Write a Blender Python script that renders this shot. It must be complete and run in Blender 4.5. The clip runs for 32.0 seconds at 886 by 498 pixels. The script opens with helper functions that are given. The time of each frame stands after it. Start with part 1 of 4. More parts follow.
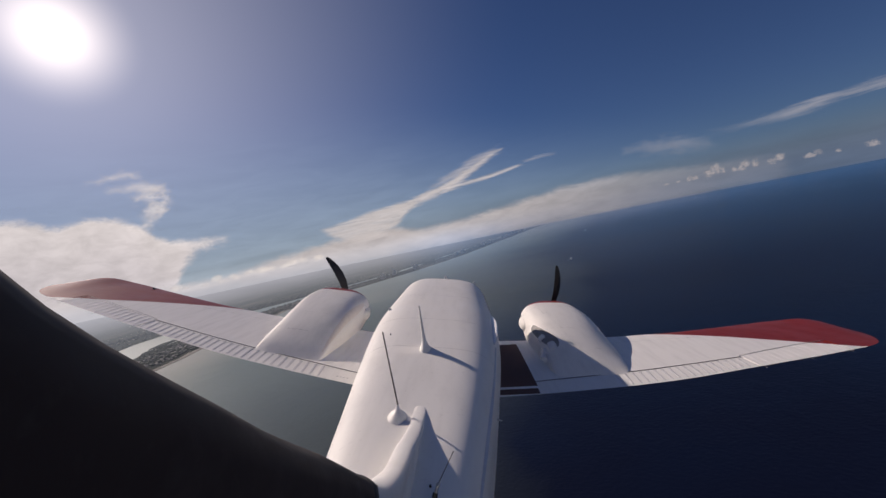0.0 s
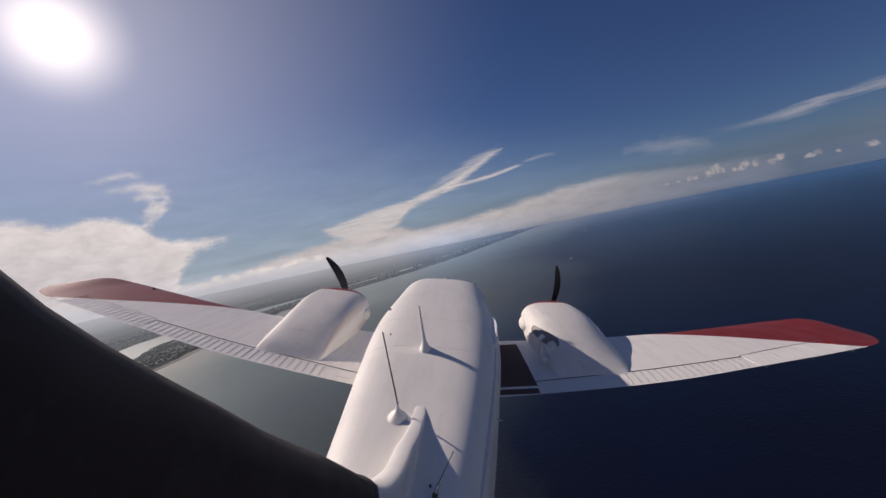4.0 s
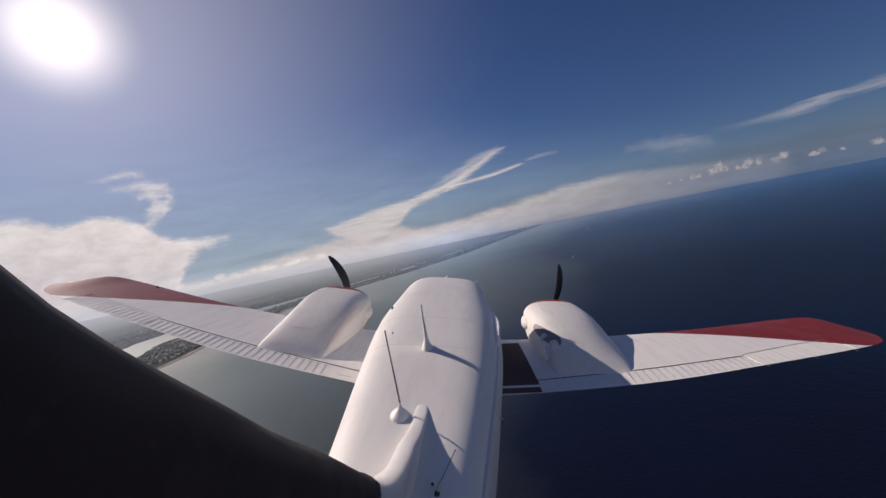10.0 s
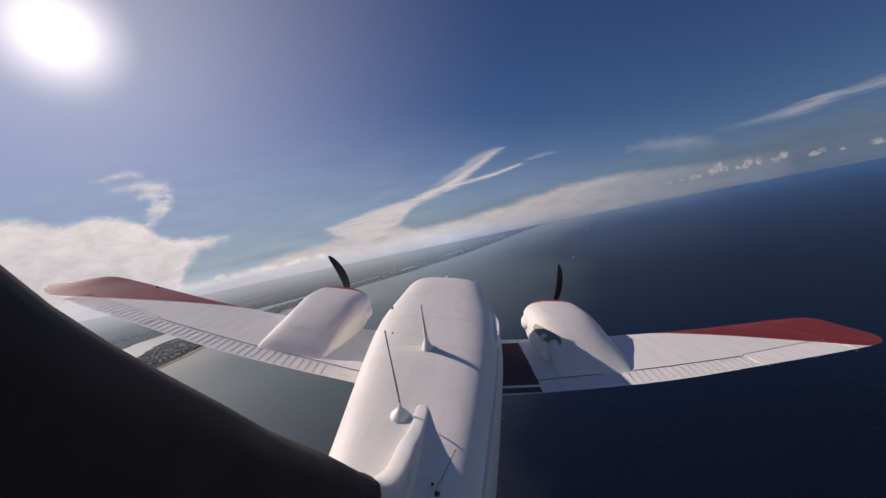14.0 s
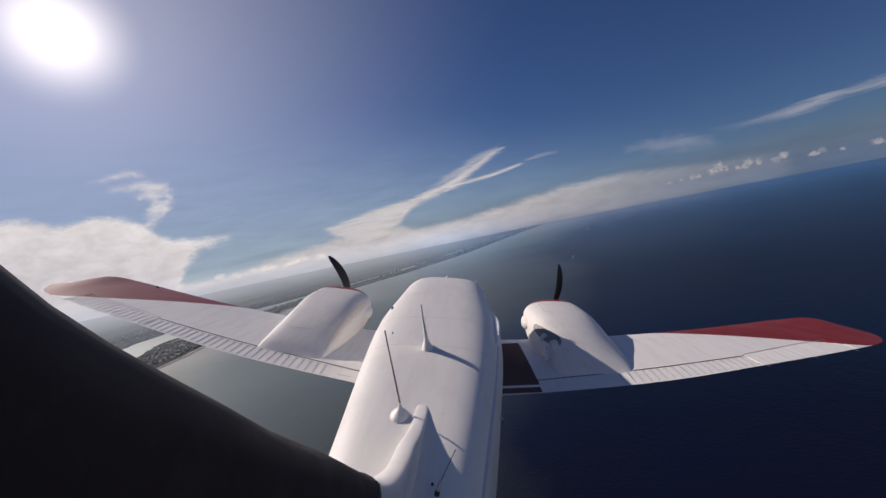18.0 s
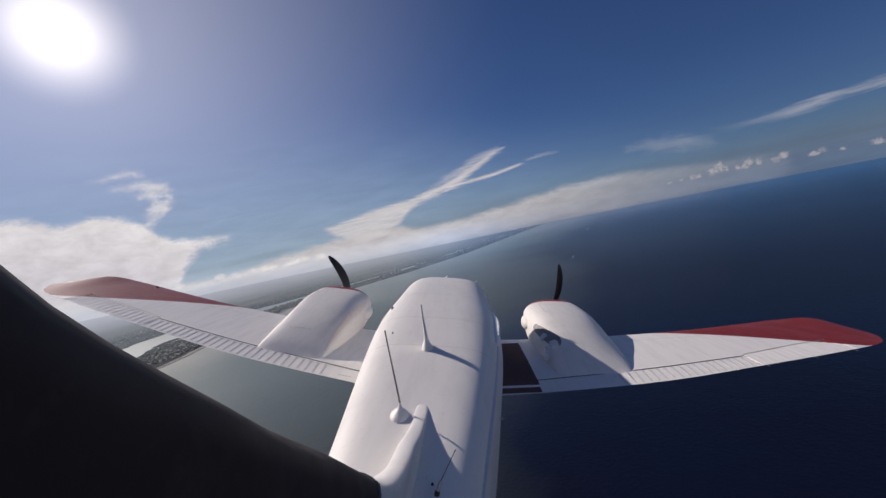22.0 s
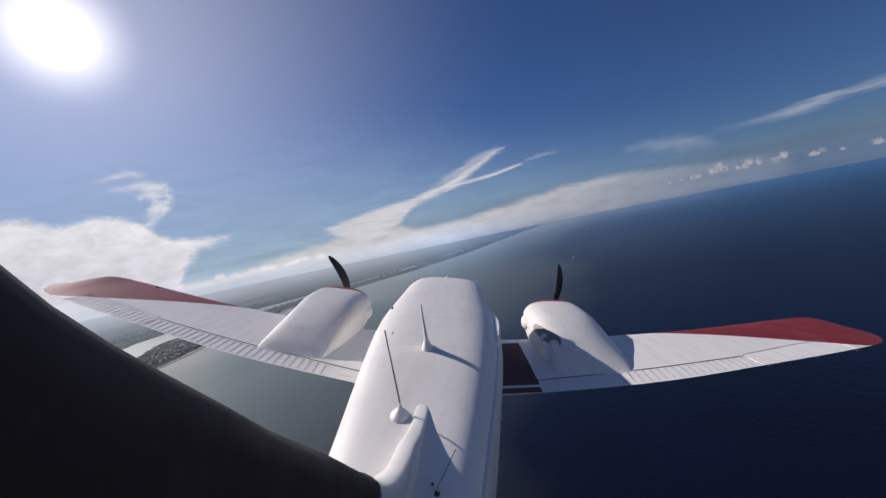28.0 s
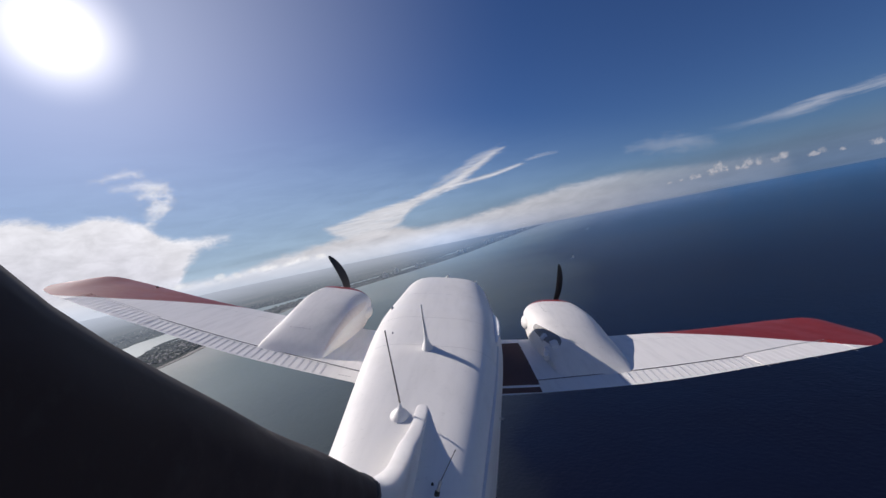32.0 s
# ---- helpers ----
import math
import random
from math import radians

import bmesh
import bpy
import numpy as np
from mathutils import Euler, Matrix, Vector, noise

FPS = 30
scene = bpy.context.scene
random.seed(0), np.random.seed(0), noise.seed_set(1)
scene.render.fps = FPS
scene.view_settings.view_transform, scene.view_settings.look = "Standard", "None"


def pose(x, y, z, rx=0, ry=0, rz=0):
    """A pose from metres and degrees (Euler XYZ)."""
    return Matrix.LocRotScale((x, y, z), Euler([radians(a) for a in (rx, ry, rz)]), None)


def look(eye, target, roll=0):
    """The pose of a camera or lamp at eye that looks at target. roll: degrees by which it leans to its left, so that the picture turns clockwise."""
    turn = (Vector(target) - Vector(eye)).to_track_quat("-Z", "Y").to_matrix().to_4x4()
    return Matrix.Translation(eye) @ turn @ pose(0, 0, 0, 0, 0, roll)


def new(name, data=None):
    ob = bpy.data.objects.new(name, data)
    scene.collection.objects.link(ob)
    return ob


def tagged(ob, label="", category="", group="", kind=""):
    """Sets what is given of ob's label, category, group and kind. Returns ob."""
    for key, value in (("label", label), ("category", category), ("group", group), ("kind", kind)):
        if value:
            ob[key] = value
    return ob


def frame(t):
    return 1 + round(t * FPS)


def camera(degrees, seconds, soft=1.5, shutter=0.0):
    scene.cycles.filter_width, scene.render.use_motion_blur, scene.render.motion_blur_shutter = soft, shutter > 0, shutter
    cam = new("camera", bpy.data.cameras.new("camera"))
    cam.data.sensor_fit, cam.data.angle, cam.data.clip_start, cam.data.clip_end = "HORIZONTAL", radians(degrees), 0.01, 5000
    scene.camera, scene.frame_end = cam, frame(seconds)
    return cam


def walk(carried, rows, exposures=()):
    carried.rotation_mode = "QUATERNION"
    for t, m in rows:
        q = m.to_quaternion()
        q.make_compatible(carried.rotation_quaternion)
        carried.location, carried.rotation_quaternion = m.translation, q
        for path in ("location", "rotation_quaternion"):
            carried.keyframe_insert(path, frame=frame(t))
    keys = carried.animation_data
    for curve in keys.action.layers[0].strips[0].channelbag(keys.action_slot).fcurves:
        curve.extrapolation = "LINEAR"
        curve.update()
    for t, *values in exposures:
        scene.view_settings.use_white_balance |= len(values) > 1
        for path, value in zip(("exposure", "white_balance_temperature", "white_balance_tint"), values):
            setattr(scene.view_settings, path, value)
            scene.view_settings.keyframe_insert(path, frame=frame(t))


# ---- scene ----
# A light twin seen from a camera clamped beside its fin, banking right over a coast.
# Aircraft axes: x to starboard, y ahead, z up, origin abeam the camera.
cam = camera(96.0, 32.0)
ALT = 100.0
EYE = pose(0, 0, ALT, 90 - 1.95, 11.6, 0)
MOUNT = pose(0.176, 0, 0, 90 - 1.412, -3.05, 2.53)
CRAFT = EYE @ MOUNT.inverted()
# the mount settles by a fraction of a degree as the turn begins
EARLY = EYE @ pose(0, 0, 0, 0.19, -0.3, 0)
walk(cam, [(0.0, EARLY), (3.9, EARLY), (4.8, EYE @ pose(0, 0, 0, 0.05, -0.08, 0)), (6.5, EYE), (32.0, EYE)], exposures=[(0.0, 0.33, 7150, 15.0), (9.0, 0.42, 7100, 15.0), (18.0, 0.43, 6900, 13.0), (24.0, 0.46, 6650, 11.0), (32.0, 0.67, 6400, 10.0)])

# ---- world and sun ----
SUN_AZ, SUN_EL = -50.0, 34.0
GLARE_AZ, GLARE_EL = -39.8, 27.5


def sky_dir(az, el):
    a, e = radians(az), radians(el)
    return Vector((math.sin(a) * math.cos(e), math.cos(a) * math.cos(e), math.sin(e)))


world = bpy.data.worlds.new("world")
scene.world = world
world.use_nodes = True
wn = world.node_tree
sky = wn.nodes.new("ShaderNodeTexSky")
sky.sky_type, sky.sun_disc = "NISHITA", False
sky.sun_elevation, sky.sun_rotation = radians(SUN_EL), radians(SUN_AZ)
sky.altitude, sky.air_density, sky.dust_density, sky.ozone_density = 500, 1.0, 0.3, 4.0
tint = wn.nodes.new("ShaderNodeMix")
tint.data_type, tint.blend_type = "RGBA", "MULTIPLY"
tint.inputs[0].default_value, tint.inputs[7].default_value = 1.0, (0.66, 0.87, 1.32, 1)
wn.links.new(sky.outputs["Color"], tint.inputs[6])
wn.links.new(tint.outputs[2], wn.nodes["Background"].inputs["Color"])
wn.nodes["Background"].inputs["Strength"].default_value = 0.026
sun_data = bpy.data.lights.new("sun", "SUN")
sun_data.energy, sun_data.angle, sun_data.color = 3.0, radians(0.5), (1.0, 0.91, 0.85)
sun = new("sun", sun_data)
sun.matrix_world = look((0, 0, 900), Vector((0, 0, 900)) - sky_dir(SUN_AZ, SUN_EL))


# ---- materials ----
class Nodes:
    """Short ways to add nodes to a material."""

    def __init__(self, name):
        self.mat = bpy.data.materials.new(name)
        self.mat.use_nodes = True
        self.tree = self.mat.node_tree
        self.bsdf = self.tree.nodes["Principled BSDF"]
        self.out = self.tree.nodes["Material Output"]

    def add(self, kind, **fields):
        node = self.tree.nodes.new("ShaderNode" + kind)
        for key, value in fields.items():
            if key == "op":
                node.operation = value
            elif key == "blend":
                node.data_type, node.blend_type = "RGBA", value
        return node

    def link(self, a, b):
        self.tree.links.new(a, b)

    def coords(self, scale=(1, 1, 1), which="Object"):
        tc, mp = self.add("TexCoord"), self.add("Mapping")
        mp.inputs["Scale"].default_value = scale
        self.link(tc.outputs[which], mp.inputs["Vector"])
        return mp.outputs["Vector"]

    def noise(self, vec, scale, detail=4.0, rough=0.55, distort=0.0):
        n = self.add("TexNoise")
        for key, value in (("Scale", scale), ("Detail", detail), ("Roughness", rough), ("Distortion", distort)):
            n.inputs[key].default_value = value
        self.link(vec, n.inputs["Vector"])
        return n.outputs["Fac"]

    def ramp(self, fac, stops):
        r = self.add("ValToRGB")
        r.color_ramp.elements[0].position, r.color_ramp.elements[0].color = stops[0][0], (*stops[0][1], 1)
        r.color_ramp.elements[1].position, r.color_ramp.elements[1].color = stops[-1][0], (*stops[-1][1], 1)
        for p, c in stops[1:-1]:
            r.color_ramp.elements.new(p).color = (*c, 1)
        self.link(fac, r.inputs["Fac"])
        return r.outputs["Color"]

    def rng(self, fac, a, b, c=0.0, d=1.0):
        m = self.add("MapRange")
        for i, v in zip(("From Min", "From Max", "To Min", "To Max"), (a, b, c, d)):
            m.inputs[i].default_value = v
        self.link(fac, m.inputs["Value"])
        return m.outputs["Result"]

    def math(self, op, a, b=None):
        m = self.add("Math", op=op)
        for i, v in enumerate((a, b)):
            if v is None:
                continue
            if isinstance(v, (int, float)):
                m.inputs[i].default_value = v
            else:
                self.link(v, m.inputs[i])
        return m.outputs[0]

    def mix(self, fac, a, b, blend="MIX"):
        m = self.add("Mix", blend=blend)
        for i, v in ((0, fac), (6, a), (7, b)):
            if isinstance(v, (int, float)):
                m.inputs[i].default_value = v
            elif isinstance(v, tuple):
                m.inputs[i].default_value = (*v, 1)
            else:
                self.link(v, m.inputs[i])
        return m.outputs[2]

    def bump(self, height, strength, distance):
        b = self.add("Bump")
        b.inputs["Strength"].default_value, b.inputs["Distance"].default_value = strength, distance
        self.link(height, b.inputs["Height"])
        self.link(b.outputs["Normal"], self.bsdf.inputs["Normal"])

    def put(self, key, value):
        if isinstance(value, (int, float)):
            self.bsdf.inputs[key].default_value = value
        elif isinstance(value, tuple):
            self.bsdf.inputs[key].default_value = (*value, 1)
        else:
            self.link(value, self.bsdf.inputs[key])


def painted(name, colour, rough=0.40, coat=0.0, dirt=0.06):
    """Gloss paint on sheet metal: faint oil-canning, dust and streaks drawn out fore and aft."""
    n = Nodes(name)
    streak = n.noise(n.coords((6, 0.7, 6)), 2.2, 5)
    spots = n.noise(n.coords(), 34, 3)
    dark = tuple(c * (1 - dirt * 2.2) for c in colour)
    c = n.mix(n.rng(streak, 0.45, 0.75, 0.0, 0.55), colour, dark)
    c = n.mix(n.rng(spots, 0.62, 0.8, 0.0, 0.35), c, tuple(x * 0.75 for x in dark))
    smudge = n.noise(n.coords((2.2, 0.9, 2.2)), 1.3, 6, 0.6)
    c = n.mix(n.rng(smudge, 0.55, 0.8, 0.0, 0.5), c, tuple(x * 0.72 for x in colour))
    n.put("Base Color", c)
    n.put("Roughness", n.rng(n.noise(n.coords(), 3.0, 3), 0.3, 0.7, rough * 0.75, rough * 1.4))
    n.put("Specular IOR Level", 0.18)
    n.put("Coat Weight", coat)
    n.bump(n.noise(n.coords((1, 0.6, 1)), 2.6, 2), 0.12, 0.008)
    return n.mat


def plain(name, colour, rough=0.5, metal=0.0, grain=30, wear=0.35):
    n = Nodes(name)
    f = n.noise(n.coords(), grain, 4)
    n.put("Base Color", n.mix(n.rng(f, 0.35, 0.75), colour, tuple(c * (1 - wear) for c in colour)))
    n.put("Roughness", n.rng(f, 0.3, 0.7, rough * 0.85, min(1.0, rough * 1.2)))
    n.put("Metallic", metal)
    n.bump(f, 0.2, 0.003)
    return n.mat


WHITE = painted("white_paint", (0.85, 0.832, 0.80))
GLOSS = plain("gloss_white", (0.80, 0.79, 0.78), 0.16, 0, 30, 0.1)
RED = painted("red_paint", (0.30, 0.028, 0.02), 0.36, 0.2, 0.1)
WALK = plain("walkway_grit", (0.125, 0.062, 0.055), 0.85, 0, 220)


def boot_rubber():
    """Worn black rubber, dusty and scuffed toward its edges."""
    n = Nodes("boot_rubber")
    smear, grain = n.noise(n.coords((3, 1.2, 1.2)), 5.0, 6, 0.65), n.noise(n.coords(), 90, 3)
    c = n.mix(n.rng(smear, 0.48, 0.72, 0, 0.8), (0.058, 0.042, 0.038), (0.125, 0.098, 0.088))
    c = n.mix(n.rng(grain, 0.6, 0.75, 0, 0.5), c, (0.075, 0.06, 0.054))
    n.put("Base Color", c)
    n.put("Roughness", n.rng(smear, 0.3, 0.7, 0.5, 0.8))
    n.put("Specular IOR Level", 0.10)
    n.bump(n.noise(n.coords((2, 0.6, 0.6)), 7.0, 3), 0.5, 0.006)
    return n.mat


RUBBER = boot_rubber()
WHIP = plain("whip_grey", (0.24, 0.22, 0.20), 0.5)
SEAM = plain("seam_shadow_gap", (0.60, 0.59, 0.575), 0.6)
HINGE = plain("hinge_gap", (0.03, 0.03, 0.033), 0.7)
PROP = plain("propeller_black", (0.02, 0.02, 0.021), 0.38)
STEEL = plain("steel", (0.55, 0.55, 0.56), 0.3, 1.0)
BAY_GREY = plain("bay_grey", (0.29, 0.285, 0.28), 0.7, 0, 9)
STREAK = plain("cowl_tan", (0.80, 0.74, 0.68), 0.5, 0, 14, 0.12)
MARK = plain("stencil_grey", (0.36, 0.35, 0.35), 0.6)
GLASS = plain("smoked_glass", (0.03, 0.035, 0.04), 0.06)


def wing_paint():
    """White wing whose outer leading edge and tip are red, along a slanting line."""
    n = Nodes("wing_paint")
    tc, sep = n.add("TexCoord"), n.add("SeparateXYZ")
    n.link(tc.outputs["Object"], sep.inputs[0])
    ax = n.math("ABSOLUTE", sep.outputs["X"])
    line = n.add("FloatCurve")
    c = line.mapping.curves[0]
    c.points[0].location, c.points[1].location = (0.0, 0.93), (1.0, 0.11)
    c.points.new(0.216, 0.768), c.points.new(0.536, 0.53), c.points.new(0.8365, 0.26)
    line.mapping.update()
    n.link(n.rng(ax, 3.3, 5.7), line.inputs["Value"])
    edge = n.math("ADD", n.math("MULTIPLY", line.outputs["Value"], 1.33), 5.42)
    red = n.math("GREATER_THAN", sep.outputs["Y"], edge)
    red = n.math("MULTIPLY", red, n.math("GREATER_THAN", ax, 3.25))
    streak = n.noise(n.coords((6, 0.7, 6)), 2.2, 5)
    white = n.mix(n.rng(streak, 0.45, 0.75, 0.0, 0.5), (0.86, 0.842, 0.815), (0.67, 0.655, 0.63))
    crimson = n.mix(n.rng(streak, 0.4, 0.75, 0.0, 0.6), (0.235, 0.020, 0.010), (0.18, 0.015, 0.008))
    n.put("Base Color", n.mix(red, white, crimson))
    n.put("Roughness", n.rng(n.noise(n.coords(), 3.0, 3), 0.3, 0.7, 0.34, 0.46))
    n.put("Specular IOR Level", 0.20)
    n.put("IOR", 1.4)
    n.put("Coat Weight", 0.12)
    n.put("Coat Roughness", 0.14)
    n.bump(n.noise(n.coords((0.8, 0.8, 1)), 2.6, 2), 0.12, 0.008)
    return n.mat


WING = wing_paint()


def sea_water():
    n = Nodes("sea_water")
    v = n.coords()
    swell, chop = n.noise(n.coords((1, 0.55, 1)), 0.16, 3), n.noise(v, 0.55, 5, 0.55)
    drift = n.noise(v, 0.004, 4)
    sep = n.add("SeparateXYZ")
    n.link(v, sep.inputs[0])
    off = n.math("SUBTRACT", n.math("MULTIPLY", sep.outputs["X"], 0.911), n.math("MULTIPLY", sep.outputs["Y"], 0.412))
    off = n.math("ADD", off, n.math("MULTIPLY", drift, 260))
    near = n.rng(sep.outputs["Y"], 1050, 700)
    shallow = n.math("POWER", n.rng(n.math("SUBTRACT", off, n.math("MULTIPLY", near, 125)), -600, -40), 1.5)
    deep = n.mix(n.rng(drift, 0.35, 0.7), (0.0045, 0.0045, 0.0120), (0.0034, 0.0085, 0.0270))
    bar = n.math("MULTIPLY", n.rng(off, -310, -450), near)
    inland = n.math("MULTIPLY", n.rng(off, -590, -690), near)
    # shallow and lagoon tones: silty water plus averaged sun glint in the colour
    n.put("Base Color", n.mix(inland, n.mix(bar, n.mix(shallow, (0.150, 0.192, 0.178), deep), (0.27, 0.28, 0.25)), (0.42, 0.46, 0.42)))
    n.put("Roughness", 0.30)
    n.put("IOR", 1.33)
    n.put("Specular IOR Level", 0.20)
    h = n.math("ADD", n.math("MULTIPLY", swell, 0.9), chop)
    n.bump(h, 0.6, 0.30)
    return n.mat


SEA = sea_water()


def land_cover():
    n = Nodes("coastal_land")
    v = n.coords()
    big, mid, fine = n.noise(v, 0.006, 5), n.noise(v, 0.03, 5), n.noise(v, 0.16, 4)
    c = n.ramp(big, [(0.3, (0.050, 0.056, 0.054)), (0.5, (0.066, 0.072, 0.070)), (0.7, (0.105, 0.105, 0.10))])
    c = n.mix(n.rng(mid, 0.5, 0.7, 0, 0.8), c, (0.062, 0.072, 0.069))
    c = n.mix(n.rng(fine, 0.6, 0.72, 0, 0.8), c, (0.12, 0.122, 0.124))
    n.put("Base Color", c)
    n.put("Roughness", 1.0)
    n.put("Specular IOR Level", 0.0)
    n.bump(fine, 0.6, 3.0)
    return n.mat


LAND = land_cover()
SAND = plain("beach_sand", (0.13, 0.125, 0.115), 0.9, 0, 0.2)
WALLS = plain("rendered_walls", (0.55, 0.52, 0.48), 0.8, 0, 0.3)
COTTAGE = plain("weathered_walls", (0.17, 0.165, 0.165), 0.8, 0, 0.3)
ROOF = plain("roofing", (0.28, 0.22, 0.19), 0.8, 0, 0.4)
HULL = plain("boat_white", (0.8, 0.8, 0.8), 0.3, 0, 2)
FOAM = plain("wake_foam", (0.7, 0.74, 0.76), 0.9, 0, 1.2)


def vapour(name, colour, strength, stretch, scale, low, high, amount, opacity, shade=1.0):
    """Thin glowing cloud or painted haze far off: its density thins to ragged edges."""
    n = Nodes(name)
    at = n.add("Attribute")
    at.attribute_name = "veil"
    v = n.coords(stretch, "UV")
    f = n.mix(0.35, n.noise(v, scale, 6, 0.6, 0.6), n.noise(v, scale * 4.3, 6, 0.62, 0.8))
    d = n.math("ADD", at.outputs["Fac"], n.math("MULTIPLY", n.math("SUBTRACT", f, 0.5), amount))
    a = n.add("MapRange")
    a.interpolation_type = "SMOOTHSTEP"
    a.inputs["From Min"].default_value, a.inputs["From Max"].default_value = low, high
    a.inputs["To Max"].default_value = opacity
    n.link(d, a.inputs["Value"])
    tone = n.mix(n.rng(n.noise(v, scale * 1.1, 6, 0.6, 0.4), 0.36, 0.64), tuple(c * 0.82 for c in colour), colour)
    # cloud shading painted into the glow: greyer with depth below the crest
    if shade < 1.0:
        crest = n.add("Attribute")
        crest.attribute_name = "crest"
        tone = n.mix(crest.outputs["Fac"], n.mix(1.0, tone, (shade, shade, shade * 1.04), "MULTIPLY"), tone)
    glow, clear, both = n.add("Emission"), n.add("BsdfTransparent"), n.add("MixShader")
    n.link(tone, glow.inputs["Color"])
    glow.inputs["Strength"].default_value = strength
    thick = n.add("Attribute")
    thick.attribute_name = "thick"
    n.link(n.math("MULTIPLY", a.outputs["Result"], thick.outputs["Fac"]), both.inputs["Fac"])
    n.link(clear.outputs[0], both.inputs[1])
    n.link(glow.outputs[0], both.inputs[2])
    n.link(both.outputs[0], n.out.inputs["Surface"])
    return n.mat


ANVIL = vapour("anvil_cloud", (0.58, 0.57, 0.595), 1.0, (0.55, 1.0, 1), 0.55, -0.05, 0.75, 1.7, 0.94, 0.84)
WISP = vapour("wisp_cloud", (0.60, 0.585, 0.60), 1.0, (0.7, 1.2, 1), 0.8, 0.02, 1.2, 2.8, 0.8)
BANK = vapour("bank_cloud", (0.44, 0.425, 0.44), 1.0, (0.45, 1.3, 1), 0.60, -0.1, 0.8, 1.4, 0.94, 0.66)
# glow of the added fill sheet behind the camera
FILL_GLOW = vapour("fill_glow_cloud", (0.62, 0.625, 0.65), 1.0, (0.5, 1.0, 1), 0.35, 0.0, 0.7, 1.2, 0.95)
PUFF = vapour("puff_cloud", (0.40, 0.375, 0.385), 1.0, (1.0, 1.0, 1), 2.2, 0.25, 1.35, 3.6, 0.58)
CREAM = vapour("cream_cloud", (0.56, 0.53, 0.51), 1.0, (1.0, 1.0, 1), 1.5, 0.25, 1.0, 2.0, 0.55)
CIRRUS = vapour("cirrus_cloud", (0.47, 0.46, 0.48), 1.0, (0.20, 1.9, 1), 1.0, -0.05, 1.1, 2.6, 0.88)
PATCH = vapour("cirrus_patch", (0.47, 0.46, 0.48), 1.0, (0.5, 1.2, 1), 0.9, -0.05, 1.1, 2.4, 0.88)
# haze painted as the glow of thin see-through sheets
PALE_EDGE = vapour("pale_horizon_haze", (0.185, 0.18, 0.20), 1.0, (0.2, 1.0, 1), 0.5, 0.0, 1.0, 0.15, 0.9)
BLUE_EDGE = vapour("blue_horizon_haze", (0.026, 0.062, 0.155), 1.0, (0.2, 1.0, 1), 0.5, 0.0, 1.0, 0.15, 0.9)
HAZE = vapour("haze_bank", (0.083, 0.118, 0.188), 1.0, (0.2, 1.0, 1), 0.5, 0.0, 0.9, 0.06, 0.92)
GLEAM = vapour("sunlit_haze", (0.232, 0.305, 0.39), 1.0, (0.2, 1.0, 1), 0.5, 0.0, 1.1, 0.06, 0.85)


def haze_glow():
    """Light scattered by the air in front of the far sea and shore, painted as added glow."""
    n = Nodes("haze_glow")
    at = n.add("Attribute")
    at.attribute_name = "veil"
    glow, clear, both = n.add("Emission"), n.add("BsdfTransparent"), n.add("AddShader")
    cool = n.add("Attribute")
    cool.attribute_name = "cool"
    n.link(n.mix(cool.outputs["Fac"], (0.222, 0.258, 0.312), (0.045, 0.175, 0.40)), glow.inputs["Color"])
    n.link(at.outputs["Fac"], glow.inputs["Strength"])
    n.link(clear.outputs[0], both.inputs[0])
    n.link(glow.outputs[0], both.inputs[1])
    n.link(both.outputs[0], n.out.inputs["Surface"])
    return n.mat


HAZE_GLOW = haze_glow()


def aureole():
    """The sun's disc and the glare round it, added to the sky behind."""
    n = Nodes("sun_aureole")
    off = n.add("Attribute")
    off.attribute_name = "from_sun"
    core = n.math("MULTIPLY", n.math("POWER", n.math("SUBTRACT", 1.0, n.rng(off.outputs["Fac"], 0, 7.4)), 2.0), 1.1)
    veil = n.math("MULTIPLY", n.math("POWER", n.math("SUBTRACT", 1.0, n.rng(off.outputs["Fac"], 0, GLARE_REACH)), 2.0), 0.28)
    disc, halo, clear, light, both = n.add("Emission"), n.add("Emission"), n.add("BsdfTransparent"), n.add("AddShader"), n.add("AddShader")
    disc.inputs["Color"].default_value = (1.0, 0.91, 0.84, 1)
    halo.inputs["Color"].default_value = (1.0, 0.95, 0.92, 1)
    n.link(core, disc.inputs["Strength"])
    n.link(veil, halo.inputs["Strength"])
    n.link(disc.outputs[0], light.inputs[0])
    n.link(halo.outputs[0], light.inputs[1])
    n.link(clear.outputs[0], both.inputs[0])
    n.link(light.outputs[0], both.inputs[1])
    n.link(both.outputs[0], n.out.inputs["Surface"])
    return n.mat


GLARE_REACH = 52.0
AUREOLE = aureole()


# ---- building blocks ----
def mesh_of(name, bm, material, smooth=True):
    me = bpy.data.meshes.new(name)
    bmesh.ops.recalc_face_normals(bm, faces=bm.faces)
    for f in bm.faces:
        f.smooth = smooth
    for e in bm.edges:
        if len(e.link_faces) == 2 and e.calc_face_angle(0.0) > radians(42):
            e.smooth = False
    bm.to_mesh(me)
    bm.free()
    me.materials.append(material)
    return me


def part(name, bm, material, parent, label="", smooth=True):
    ob = new(name, mesh_of(name, bm, material, smooth))
    ob.parent = parent
    return tagged(ob, label)


def thing(name, label, category, m=Matrix(), group="", kind=""):
    ob = new(name)
    ob.matrix_world = m
    return tagged(ob, label, category, group, kind)


